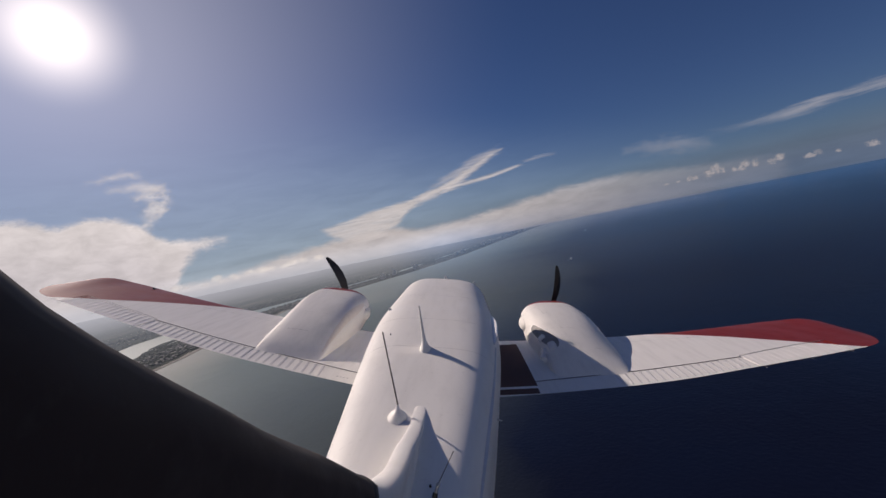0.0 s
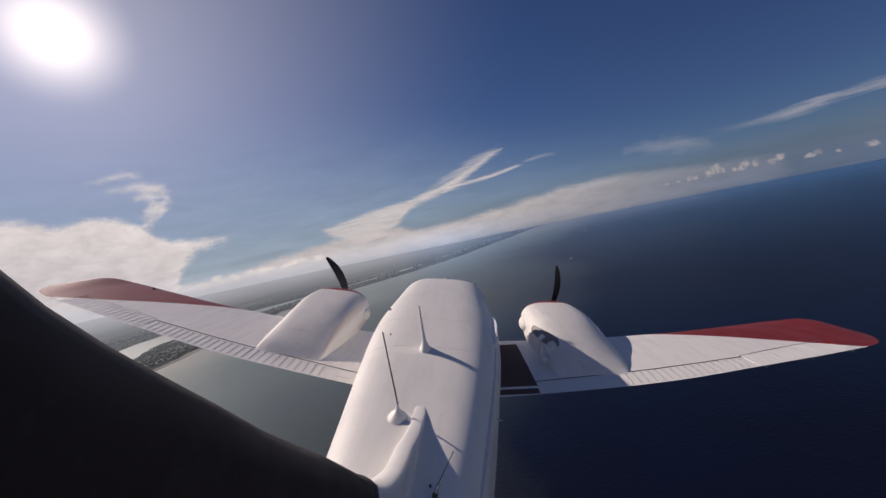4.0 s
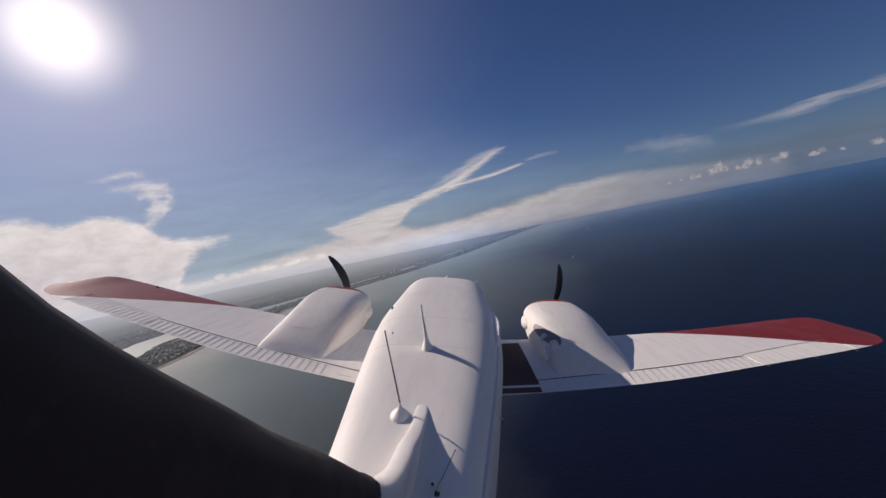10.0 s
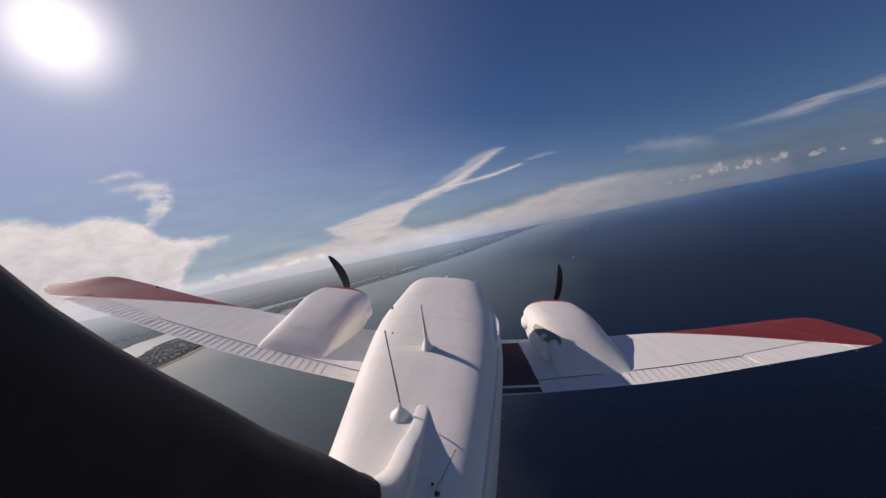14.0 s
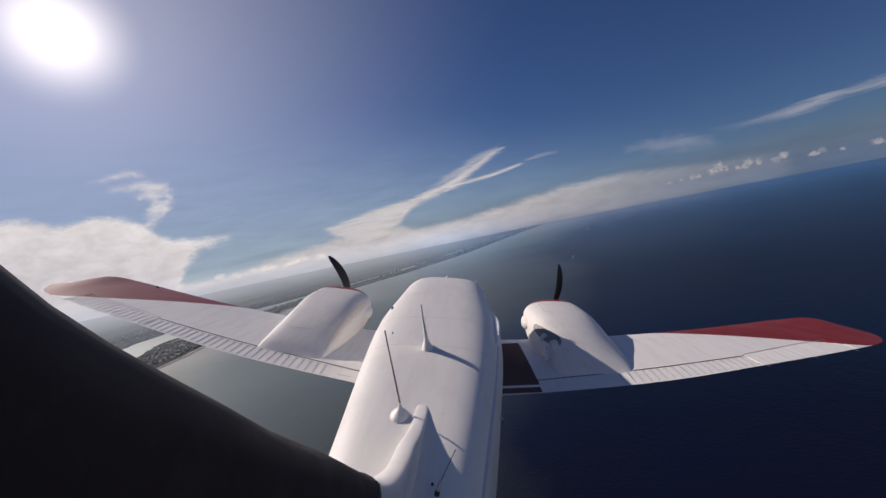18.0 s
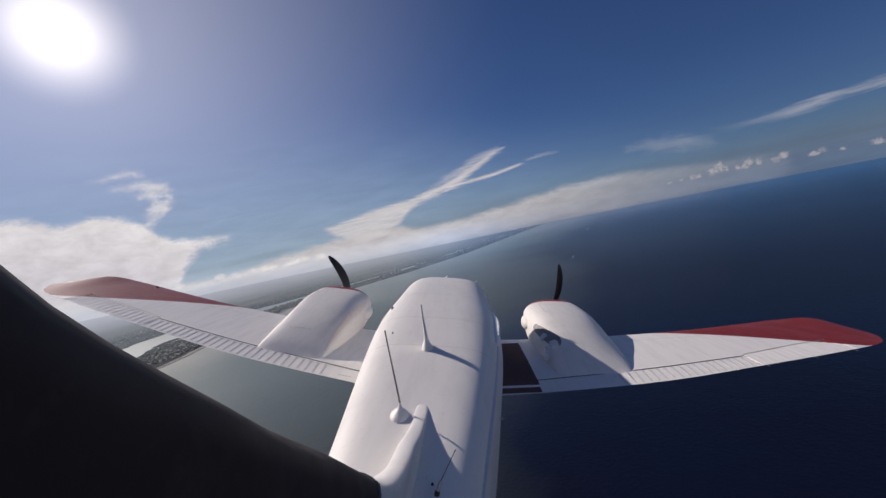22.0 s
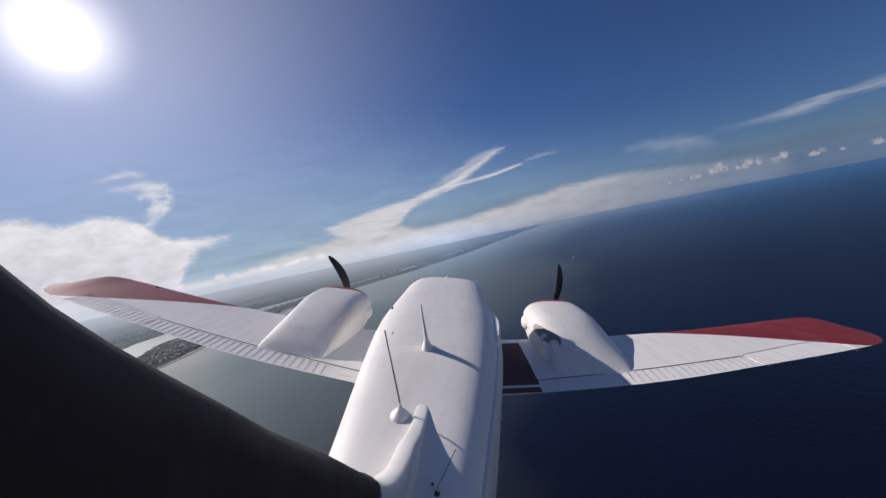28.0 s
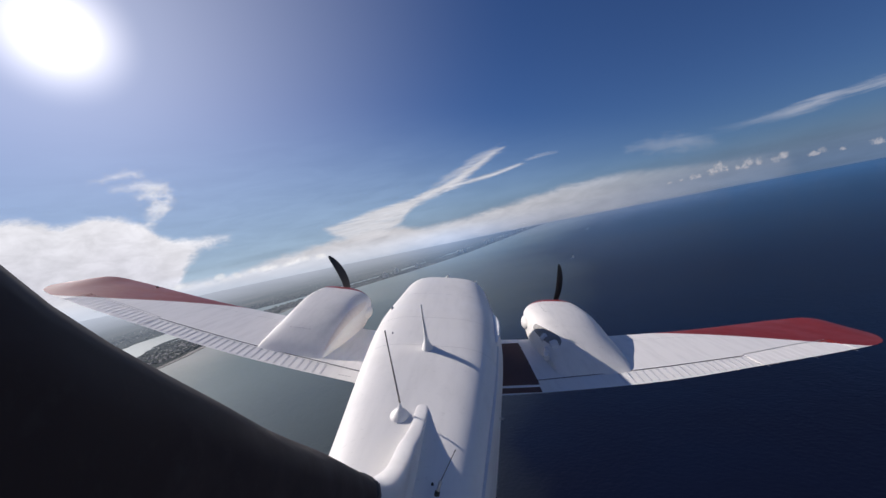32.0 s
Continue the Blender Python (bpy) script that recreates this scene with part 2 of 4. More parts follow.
def skin(rings, closed=True, caps=True):
    """A bmesh through rings of points, each of the same count."""
    bm = bmesh.new()
    vs = [[bm.verts.new(p) for p in r] for r in rings]
    n = len(rings[0])
    for a, b in zip(vs, vs[1:]):
        for i in range(n if closed else n - 1):
            bm.faces.new((a[i], a[(i + 1) % n], b[(i + 1) % n], b[i]))
    if caps and closed:
        bm.faces.new(vs[0])
        bm.faces.new(vs[-1])
    return bm


def tube(path, radii, sides=10):
    """A round rod along a path of points, with a radius at each."""
    path = [Vector(p) for p in path]
    rings = []
    for i, p in enumerate(path):
        d = (path[min(i + 1, len(path) - 1)] - path[max(i - 1, 0)]).normalized()
        u = d.orthogonal().normalized()
        w = d.cross(u)
        rings.append([p + radii[i] * (math.cos(a) * u + math.sin(a) * w) for a in (2 * math.pi * k / sides for k in range(sides))])
    return skin(rings)


def slab(x, y, z, bevel=0.0, at=(0, 0, 0)):
    bm = bmesh.new()
    bmesh.ops.create_cube(bm, size=1, matrix=Matrix.Translation(at) @ Matrix.Diagonal((x, y, z, 1)))
    if bevel:
        bmesh.ops.bevel(bm, geom=bm.edges[:], offset=bevel, segments=2, affect="EDGES")
    return bm


def between(table, x):
    """A value from rows of (x, value, ...), run smoothly from row to row."""
    if x <= table[0][0]:
        return np.array(table[0][1:], float)
    for i in range(len(table) - 1):
        a, b = table[i], table[i + 1]
        if x <= b[0]:
            k = (x - a[0]) / (b[0] - a[0])
            before, after = table[max(i - 1, 0)], table[min(i + 2, len(table) - 1)]
            pa, pb = np.array(a[1:], float), np.array(b[1:], float)
            h = b[0] - a[0]
            ma = (pb - np.array(before[1:], float)) / max(b[0] - before[0], 1e-6) * h
            mb = (np.array(after[1:], float) - pa) / max(after[0] - a[0], 1e-6) * h
            return (2 * k**3 - 3 * k**2 + 1) * pa + (k**3 - 2 * k**2 + k) * ma + (3 * k**2 - 2 * k**3) * pb + (k**3 - k**2) * mb
    return np.array(table[-1][1:], float)


# ---- the aircraft ----
airplane = thing("airplane", "white twin-engine light airplane with red wingtips banking over the sea", "airplane", CRAFT)

# fuselage: y, half width, top, middle, bottom, squareness
HULL_ROWS = [(-1.3, 0.05, -1.10, -1.22, -1.32, 2.2), (-0.9, 0.12, -1.09, -1.30, -1.48, 2.4), (0.3, 0.24, -1.05, -1.40, -1.75, 2.9), (1.2, 0.33, -0.98, -1.42, -1.9, 3.7),
             (2.0, 0.425, -0.92, -1.42, -2.05, 4.5), (3.0, 0.555, -0.82, -1.40, -2.2, 4.2), (4.2, 0.675, -0.72, -1.38, -2.3, 3.7),
             (5.4, 0.665, -0.64, -1.36, -2.3, 3.8), (6.3, 0.655, -0.61, -1.36, -2.3, 3.8), (6.75, 0.64, -0.68, -1.38, -2.3, 3.0),
             (7.3, 0.60, -0.95, -1.45, -2.25, 2.6), (8.2, 0.50, -1.25, -1.55, -2.15, 2.4), (9.2, 0.34, -1.40, -1.65, -2.05, 2.2),
             (9.7, 0.08, -1.60, -1.70, -1.85, 2.0)]


def hull_point(y, angle, out=0.0):
    """A point of the fuselage skin; angle in degrees, 0 starboard, 90 on top."""
    hw, top, mid, bot, n = between(HULL_ROWS, y)
    c, s = math.cos(radians(angle)), math.sin(radians(angle))
    hw, up = hw + out, (top - mid if s > 0 else mid - bot) + out
    shift = -0.02 * math.exp(-((y - 1.4) / 1.0) ** 2)
    return Vector((shift + hw * math.copysign(abs(c) ** (2 / n), c), y, mid + up * math.copysign(abs(s) ** (2 / n), s)))


def hull_rings(ys, step):
    return [[hull_point(y, a) for a in np.arange(0, 360, step)] for y in ys]


part("fuselage", skin(hull_rings(np.arange(-1.3, 9.71, 0.1), 2.5)), WHITE, airplane, "long white riveted fuselage with a rounded roof")
for y in (3.02, 3.78, 4.85):
    bm = bmesh.new()
    grid = [[bm.verts.new(hull_point(y + dy, a, 0.003)) for a in np.arange(32, 150, 3)] for dy in (-0.0025, 0.0025)]
    for i in range(len(grid[0]) - 1):
        bm.faces.new((grid[0][i], grid[0][i + 1], grid[1][i + 1], grid[1][i]))
    part("roof_seam", bm, SEAM, airplane, "dark lapped skin seam")
# drip rail along the starboard side
GUTTER = [(1.2, 0.006, 0.5), (1.7, 0.010, 0.7), (2.0, 0.014, 0.95), (2.4, 0.013, 0.9), (2.8, 0.010, 0.7), (3.5, 0.009, 0.6)]
DOOR_LIP = [(3.52, 0.012, 0.7), (3.62, 0.026, 1.3), (3.85, 0.042, 2.0), (4.15, 0.046, 2.0), (4.4, 0.03, 1.4), (4.62, 0.004, 0.5)]
for name, rows, label in (("drip_rail", GUTTER, "raised white rain gutter along the cabin side"), ("door_lip", DOOR_LIP, "white leaf-shaped lip over the cabin door")):
    rings = []
    for y in np.linspace(rows[0][0], rows[-1][0], 26):
        proud, wide = between(rows, y)
        if name == "drip_rail":
            rings.append([hull_point(y, 36.5 + a * wide, o * proud) for a, o in ((-1.1, -0.2), (-1.1, 0.75), (-0.8, 1.0), (0.4, 0.55), (1.4, 0.15), (1.7, -0.2))])
        else:
            rings.append([hull_point(y, 40.5 + a * wide, o * proud) for a, o in ((-1.4, -0.3), (-0.9, 0.7), (-0.2, 1.0), (0.5, 0.9), (1.1, 0.45), (1.6, -0.3))])
    part(name, skin(rings), GLOSS, airplane, label)


# the wings: rows of span, trailing edge, leading edge, depth scale
EDGES = [(0.3, 4.45, 6.95, 1.0), (1.0, 4.47, 6.85, 1.0), (2.2, 4.60, 6.72, 1.04), (3.0, 4.76, 6.66, 1.1), (3.85, 5.00, 6.68, 1.12),
         (4.5, 5.18, 6.82, 1.14), (5.0, 5.32, 6.97, 1.16), (5.5, 5.48, 7.10, 1.18), (5.8, 5.58, 7.14, 1.1), (6.05, 5.72, 7.08, 0.86),
         (6.2, 5.90, 6.96, 0.6), (6.32, 6.15, 6.78, 0.32), (6.37, 6.38, 6.60, 0.12)]
FLAP_HINGE = [(0.3, 4.78), (0.9, 4.81), (1.55, 4.90), (2.3, 5.01), (3.0, 5.15), (3.98, 5.38)]
AILERON_HINGE = [(3.98, 5.43), (4.9, 5.74), (5.48, 5.90)]
# how far the leading and trailing edges rise above the straight dihedral
RISE = [(2.0, 0.01, 0.0), (3.0, 0.04, 0.0), (3.85, 0.06, 0.005), (4.5, 0.06, 0.01), (5.0, 0.05, 0.015), (5.5, 0.05, 0.02), (5.8, 0.055, 0.02), (6.05, 0.085, 0.02), (6.2, 0.085, 0.02), (6.32, 0.05, 0.02), (6.37, 0.02, 0.015)]
SPLIT, OUTER = 3.98, 5.48


def wing_z(x, y, lower=False):
    te, le, depth = between(EDGES, x)
    v = min(max(1 - (y - te) / (le - te), 0.0), 1.0)
    t = 0.85 * 0.165 * (0.2969 * math.sqrt(v) - 0.126 * v - 0.3516 * v**2 + 0.2843 * v**3 - 0.1015 * v**4) * (le - te) * depth
    front, back = between(RISE, x)
    lift = back + (front - back) * (1 - v) ** 1.4
    return -1.798 + 0.1147 * x + lift + (-0.45 * t - 0.006 if lower else t)


def hinge(x):
    return float(between(FLAP_HINGE if x < SPLIT else AILERON_HINGE, x)[0])


def wing_ring(side, x, y0, y1, lift=0.0, n=22):
    up, down = [], []
    for k in range(n + 1):
        y = y0 + (y1 - y0) * (1 - math.cos(math.pi * k / n)) / 2
        up.append(Vector((side * x, y, wing_z(x, y) + lift)))
        down.append(Vector((side * x, y, wing_z(x, y, True) - lift)))
    return up + down[-2:0:-1]


def build_wing(side):
    xs = [*np.arange(0.3, 3.98, 0.2), 3.979, 3.981, *np.arange(4.1, 5.45, 0.15), 5.479, 5.481, 5.6, 5.7, 5.8, 5.9, 6.0, 6.08, 6.15, 6.21, 6.26, 6.3, 6.34, 6.37]
    rings = []
    for x in xs:
        te, le, _ = between(EDGES, x)
        rings.append(wing_ring(side, x, hinge(x) if x < OUTER else te, le))
    wing = part("wing", skin(rings), WING, airplane, "white tapered wing with a red outer leading edge and tip")
    for name, a, b, ribs in (("flap", 0.55, 3.966, (1.375 if side < 0 else 2.18, 3.95, 0.0985)), ("aileron", 3.992, 5.46, (4.06, 5.44, 0.103))):
        rings = []
        for x in np.linspace(a, b, 24):
            te, _, _ = between(EDGES, x)
            rings.append(wing_ring(side, x, te, hinge(x) - 0.014, 0.0, 8))
        panel = part(name, skin(rings), WING if name == "aileron" else WHITE, airplane, "white ribbed %s on the wing's trailing edge" % name)
        x = ribs[0]
        while x < ribs[1]:
            te, _, _ = between(EDGES, x)
            h = hinge(x)
            y0, y1 = te + 0.03, h - 0.035
            lean = 0.03
            ring = []
            for y, w, t in ((y0, 0.004, 0.001), (y0 + 0.02, 0.0085, 0.0052), (y1 - 0.045, 0.0085, 0.0056), (y1 - 0.03, 0.011, 0.008), (y1 - 0.012, 0.011, 0.008), (y1, 0.004, 0.001)):
                xx = x + lean * (y - y0) / (y1 - y0)
                z = wing_z(xx, y)
                ring.append([Vector((side * (xx - w * 2.3), y, z - 0.002)), Vector((side * (xx - w * 0.6), y, z + t)),
                             Vector((side * (xx + w * 0.6), y, z + t)), Vector((side * (xx + w * 2.3), y, z - 0.002))])
            part("rib", skin(ring), WING if name == "aileron" else GLOSS, panel)
            x += ribs[2]
    # the dark slot ahead of the flap and aileron
    for a, b, ink in ((0.55, 3.97, HINGE), (3.985, 5.40, MARK)):
        bm = bmesh.new()
        rows = []
        for x in np.linspace(a, b, 20):
            h = hinge(x)
            rows.append([bm.verts.new((side * x, h + dy, wing_z(x, h + dy) + 0.0035)) for dy in ((-0.013, 0.006) if b < 4 else (-0.012, -0.003))])
        for p, q in zip(rows, rows[1:]):
            bm.faces.new((p[0], p[1], q[1], q[0]))
        part("hinge_slot", bm, ink, wing, "dark hinge gap")
    return wing


def surface_patch(side, xs, ys, lift=0.004):
    """A thin sheet that follows the wing's upper skin."""
    rings = []
    for x in xs:
        rings.append([Vector((side * x, y, wing_z(x, y) + lift)) for y in ys] + [Vector((side * x, y, wing_z(x, y) - 0.004)) for y in reversed(ys)])
    return skin(rings)


port_wing, star_wing = build_wing(-1), build_wing(1)
part("walkway", surface_patch(1, np.linspace(0.5, 1.2, 8), list(np.linspace(4.72, 6.5, 24))), WALK, star_wing, "black grit walkway on the wing root")
part("walkway", surface_patch(1, np.linspace(0.6, 1.19, 8), list(np.linspace(4.5, 4.64, 4))), WALK, star_wing, "black grit walkway on the flap")


# nacelles: y, half width, top, middle, bottom
NACELLE = [(4.95, 0.44, -1.562, -1.58, -1.60), (5.2, 0.47, -1.445, -1.56, -1.62), (5.7, 0.515, -1.27, -1.53, -1.8), (6.3, 0.535, -1.135, -1.5, -1.92),
           (6.9, 0.54, -1.055, -1.48, -1.95), (7.2, 0.53, -1.03, -1.46, -1.93), (7.33, 0.515, -1.022, -1.46, -1.92)]
BOWL = [(7.33, 0.515, -1.022, -1.46, -1.92), (7.42, 0.48, -1.012, -1.45, -1.9), (7.52, 0.42, -1.02, -1.45, -1.85), (7.62, 0.36, -1.08, -1.44, -1.78), (7.72, 0.28, -1.17, -1.43, -1.69), (7.77, 0.2, -1.28, -1.42, -1.57)]
NX = {-1: 1.96, 1: 1.94}
# the starboard pod's outboard side bulges a little amidships
OUTBOARD = [(4.95, 1.0), (5.3, 1.08), (5.7, 1.11), (6.1, 1.09), (6.6, 1.06), (7.1, 1.0), (7.33, 0.96), (7.8, 0.94)]
INBOARD = [(4.95, 1.0), (6.5, 1.0), (6.9, 1.05), (7.2, 1.10), (7.33, 1.10), (7.42, 1.07), (7.6, 1.0)]


def pod_point(table, side, y, angle, out=0.0):
    hw, top, mid, bot = between(table, y)
    c, s = math.cos(radians(angle)), math.sin(radians(angle))
    n = 6.5 if side < 0 and side * c > 0 and s > 0 else 3.2
    front = min(max((y - 6.4) / 0.4, 0.0), 1.0)
    cheek = 1 + (float(between(INBOARD, y)[0]) - 1) * min(max(3 * s, 0.0), 1.0) - 0.16 * front * min(max(-2.5 * s, 0.0), 1.0)
    up = (top - mid if s > 0 else mid - bot) + out
    if side * c > 0 and s > 0:
        up *= 1 - 0.36 * abs(c) * min(max((6.7 - y) / 1.0, 0.0), 1.0)
    dx = (hw * ((float(between(OUTBOARD, y)[0]) if side > 0 else 0.90) if side * c > 0 else cheek) + out) * math.copysign(abs(c) ** (2 / n), c)
    tilt = 0.1147 * side * dx * max(min(max((6.1 - y) / 1.0, 0.0), 1.0), 0.4 * max(s, 0.0) ** 0.6)
    return Vector((side * NX[side] + dx, y, mid + up * math.copysign(abs(s) ** (2 / n), s) + tilt))


def ribbon(points, width, lift):
    """A narrow strip along points that lie on a skin: (point, normal) pairs."""
    bm = bmesh.new()
    rows = []
    for i, (p, nrm) in enumerate(points):
        d = points[min(i + 1, len(points) - 1)][0] - points[max(i - 1, 0)][0]
        w = d.cross(nrm).normalized() * width / 2
        rows.append([bm.verts.new(p + nrm * lift - w), bm.verts.new(p + nrm * lift + w)])
    for a, b in zip(rows, rows[1:]):
        bm.faces.new((a[0], a[1], b[1], b[0]))
    return bm


def build_engine(side, spin, sweep):
    pod = part("nacelle", skin([[pod_point(NACELLE, side, y, a) for a in range(0, 360, 6)] for y in np.linspace(4.95, 7.33, 44)]), WHITE, airplane,
               "white engine nacelle with a flat rounded top")
    part("nose_bowl", skin([[pod_point(BOWL, side, y, a) for a in range(0, 360, 6)] for y in np.linspace(7.332, 7.77, 14)]), RED, pod, "red cowling nose bowl")

    def on(y, a):
        p = pod_point(NACELLE, side, y, a)
        q = pod_point(NACELLE, side, y, a, 0.01)
        return p, (q - p).normalized()

    def patch_rings(rows):
        """A thin patch on the cowl between two angles that vary along it."""
        out = []
        for y in np.linspace(rows[0][0], rows[-1][0], 40):
            a0, a1 = between(rows, y)
            out.append([pod_point(NACELLE, side, y, a, 0.005) for a in np.linspace(a0, a1, 16)])
        return out

    part("cowl_seam", ribbon([on(7.05, a) for a in range(20, 161, 5)], 0.006, 0.003), SEAM, pod, "dark joint round the front cowl")
    part("cowl_seam", ribbon([on(6.0, a) for a in range(30, 151, 5)], 0.004, 0.003), SEAM, pod)
    for a0 in (66, 112):
        part("cowl_seam", ribbon([on(y, a0) for y in np.arange(6.62, 7.05, 0.08)], 0.004, 0.003), SEAM, pod)
    part("cowl_latch", ribbon([on(6.66, a) for a in range(104, 113, 2)], 0.014, 0.004), SEAM, pod)
    part("cowl_latch", ribbon([on(6.78, a) for a in range(72, 82, 2)], 0.014, 0.004), SEAM, pod)
    for a0, wide in ((85, 1.6), (87.4, 1), (89, 2), (91.6, 1.4)):
        part("stencil", ribbon([on(5.46, a0 if side < 0 else 166 - a0), on(5.46, (a0 + wide) if side < 0 else 166 - a0 - wide)], 0.010, 0.003), MARK, pod, "small grey stencilled bar")
    # intake cheek and exhaust on the inboard side
    bm = bmesh.new()
    bmesh.ops.create_icosphere(bm, subdivisions=3, radius=1.0, matrix=Matrix.Translation((side * (NX[side] - 0.525), 7.10, -1.39)) @ Matrix.Diagonal((0.085, 0.26, 0.12, 1)))
    part("intake_cheek", bm, WHITE, pod, "bulged white intake cheek")
    if side < 0:
        bm = bmesh.new()
        bmesh.ops.create_icosphere(bm, subdivisions=2, radius=1.0, matrix=Matrix.Translation((side * (NX[side] - 0.555), 6.99, -1.335)) @ Matrix.Diagonal((0.014, 0.025, 0.05, 1)))
        part("vent_slot", bm, HINGE, pod, "dark oval vent slot")
        # tan streak along the inboard side of the cowl
        rings = patch_rings([(5.15, 28, 34), (5.4, 26, 40), (5.8, 24, 44), (6.2, 22, 46), (6.6, 20, 42), (7.0, 28, 36)])
        part("cowl_streak", skin(rings, False), STREAK, pod, "faint tan streak on the white cowl")
    if side > 0:
        # darker grey patch laid on the cowl round the exhaust
        rings = patch_rings([(5.5, 119, 127), (5.58, 114, 140), (5.7, 114, 150), (5.85, 122, 158), (6.0, 132, 163), (6.2, 142, 166), (6.35, 149, 167), (6.42, 154, 163)])
        part("exhaust_bay", skin(rings, False), BAY_GREY, pod, "dark grey bay patch round the exhaust")
        for name, y0, y1, a0, a1, h, label in (("exhaust_band", 5.80, 5.91, 138, 163, 0.03, "white band across the exhaust bay"), ("cowl_scoop", 5.47, 5.64, 121, 143, 0.03, "low white scoop on the cowl"),
                                               ("exhaust_fairing", 5.46, 5.60, 153, 172, 0.04, "small white exhaust fairing")):
            rows = []
            for y, k in ((y0, 0), (y0 + 0.015, 0.8), (y0 + 0.035, 1), (y1 - 0.05, 1), (y1 - 0.02, 0.8), (y1, 0)):
                rows.append([pod_point(NACELLE, side, y, a0 + (a1 - a0) * u, 0.004 + h * k * v) for u, v in ((0, -0.1), (0.08, 0.6), (0.2, 1), (0.5, 1), (0.8, 1), (0.92, 0.6), (1, -0.1))])
            part(name, skin(rows), GLOSS, pod, label)
        low = pod_point(NACELLE, side, 5.45, 168)
        part("exhaust_stub", tube([low + Vector((0.03, 0.30, 0.03)), low + Vector((-0.01, 0.12, 0.02)), low + Vector((-0.03, 0.0, 0.0)), low + Vector((-0.035, -0.07, -0.015))], [0.04, 0.042, 0.04, 0.037], 14), GLOSS, pod, "pale exhaust stub")
    hub = Vector((side * NX[side], 7.86, -1.43))
    prop = part("propeller", tube([hub + Vector((0, -0.12, 0)), hub, hub + Vector((0, 0.12, 0)), hub + Vector((0, 0.24, 0)), hub + Vector((0, 0.3, 0))],
                                  [0.17, 0.17, 0.14, 0.07, 0.01], 24), PROP, airplane, "black two-blade propeller")
    for k in (0, 180):
        ang = radians(spin + k)
        radial, across = Vector((math.sin(ang), 0, math.cos(ang))), Vector((math.cos(ang), 0, -math.sin(ang)))
        rings = []
        for r, chord, twist in ((0.1, 0.07, 50), (0.2, 0.09, 46), (0.4, 0.14, 38), (0.55, 0.16, 33), (0.7, 0.165, 29), (0.85, 0.15, 25), (0.95, 0.12, 23), (1.02, 0.085, 22), (1.06, 0.03, 22)):
            tw = radians(twist)
            w = across * math.cos(tw) + Vector((0, 1, 0)) * math.sin(tw)
            th = w.cross(radial)
            rings.append([hub + radial * r + across * sweep * (0.55 - r) * (r - 0.1) + w * chord * u + th * t * chord for u, t in ((-0.5, 0), (-0.2, 0.07), (0.2, 0.08), (0.5, 0), (0.2, -0.03), (-0.2, -0.03))])
        part("blade", skin(rings), PROP, prop, "black propeller blade")


build_engine(-1, -14, 0.45)
build_engine(1, 20, 0.4)

# fin: leading edge as (height, y)
FIN = [(-0.955, 2.42), (-0.93, 2.30), (-0.911, 2.21), (-0.904, 2.12), (-0.900, 2.02), (-0.888, 1.89), (-0.87, 1.74), (-0.82, 1.465), (-0.722, 1.205), (-0.60, 0.965), (-0.453, 0.737), (-0.272, 0.479),
       (-0.173, 0.332), (-0.112, 0.249), (-0.076, 0.199), (-0.036, 0.146), (0.0, 0.108), (0.1, 0.0), (0.45, -0.38), (0.85, -0.72)]


def fin_ring(z, depth=None, out=0.0):
    """Outline of the fin at a height; depth: how far aft of the leading edge, by default to the trailing edge."""
    y = float(between(FIN, z)[0])
    full = y + 1.15 - 0.25 * max(z, 0.0)
    slim = 0.54 + 0.12 * min(max((z + 0.90) / 0.03, 0.0), 1.0) + 0.34 * min(max((z + 0.87) / 0.27, 0.0), 1.0)
    ring = []
    for k in (0.0, 0.004, 0.012, 0.03, 0.06, 0.11, 0.18, 0.3):
        ring.append((min(0.055 + 0.02 * k, math.sqrt(0.075 * k)) * slim + out, y - k + out))
    if depth is None:
        for k in (0.5, 0.75, 1.0):
            w = ring[7][0] * (1 - (k - 0.3) / 0.72)
            ring.append((w, min(y - 0.32, y - full * k)))
    mid = 0.02 * min(max((-0.86 - z) / 0.03, 0.0), 1.0)
    return [Vector((mid + w, yy, z)) for w, yy in ring] + [Vector((mid - w, yy, z)) for w, yy in reversed(ring[1:])]


zs = [*np.arange(-0.955, -0.84, 0.004), *np.arange(-0.84, 0.86, 0.015)]
fin = part("fin", skin([fin_ring(z) for z in zs]), WHITE, airplane, "white swept fin with a long dorsal fillet")
part("deicing_boot", skin([fin_ring(z, 0.3, 0.005) for z in np.arange(-0.43, 0.8, 0.02)]), RUBBER, fin, "black rubber de-icing boot on the fin's leading edge")
for name, z0, z1, out, ink, label in (("boot_edge", -0.452, -0.428, 0.007, HINGE, "dark open edge of the rubber boot"), ("sealant_bead", -0.468, -0.455, 0.004, GLOSS, "pale bead of sealant along the boot")):
    part(name, skin([fin_ring(z, 0.3, o) for z, o in ((z0, 0.0005), (z0 + 0.004, out), (z1 - 0.004, out), (z1, 0.001))]), ink, fin, label)

# antennas
ROUND = [(math.cos(k * math.pi / 12), math.sin(k * math.pi / 12)) for k in range(24)]
a = airplane
part("blade_antenna", skin([[Vector((-0.035 - 0.055 * (z + 0.80) / 0.31 + dx * c, 3.0 + dy * s + lean, z)) for c, s in ROUND]
                            for z, dx, dy, lean in ((-0.84, 0.05, 0.11, 0), (-0.80, 0.03, 0.07, -0.01), (-0.76, 0.016, 0.045, -0.02), (-0.64, 0.009, 0.03, -0.05), (-0.49, 0.004, 0.012, -0.08))]),
     WHITE, a, "white swept blade antenna on the roof")
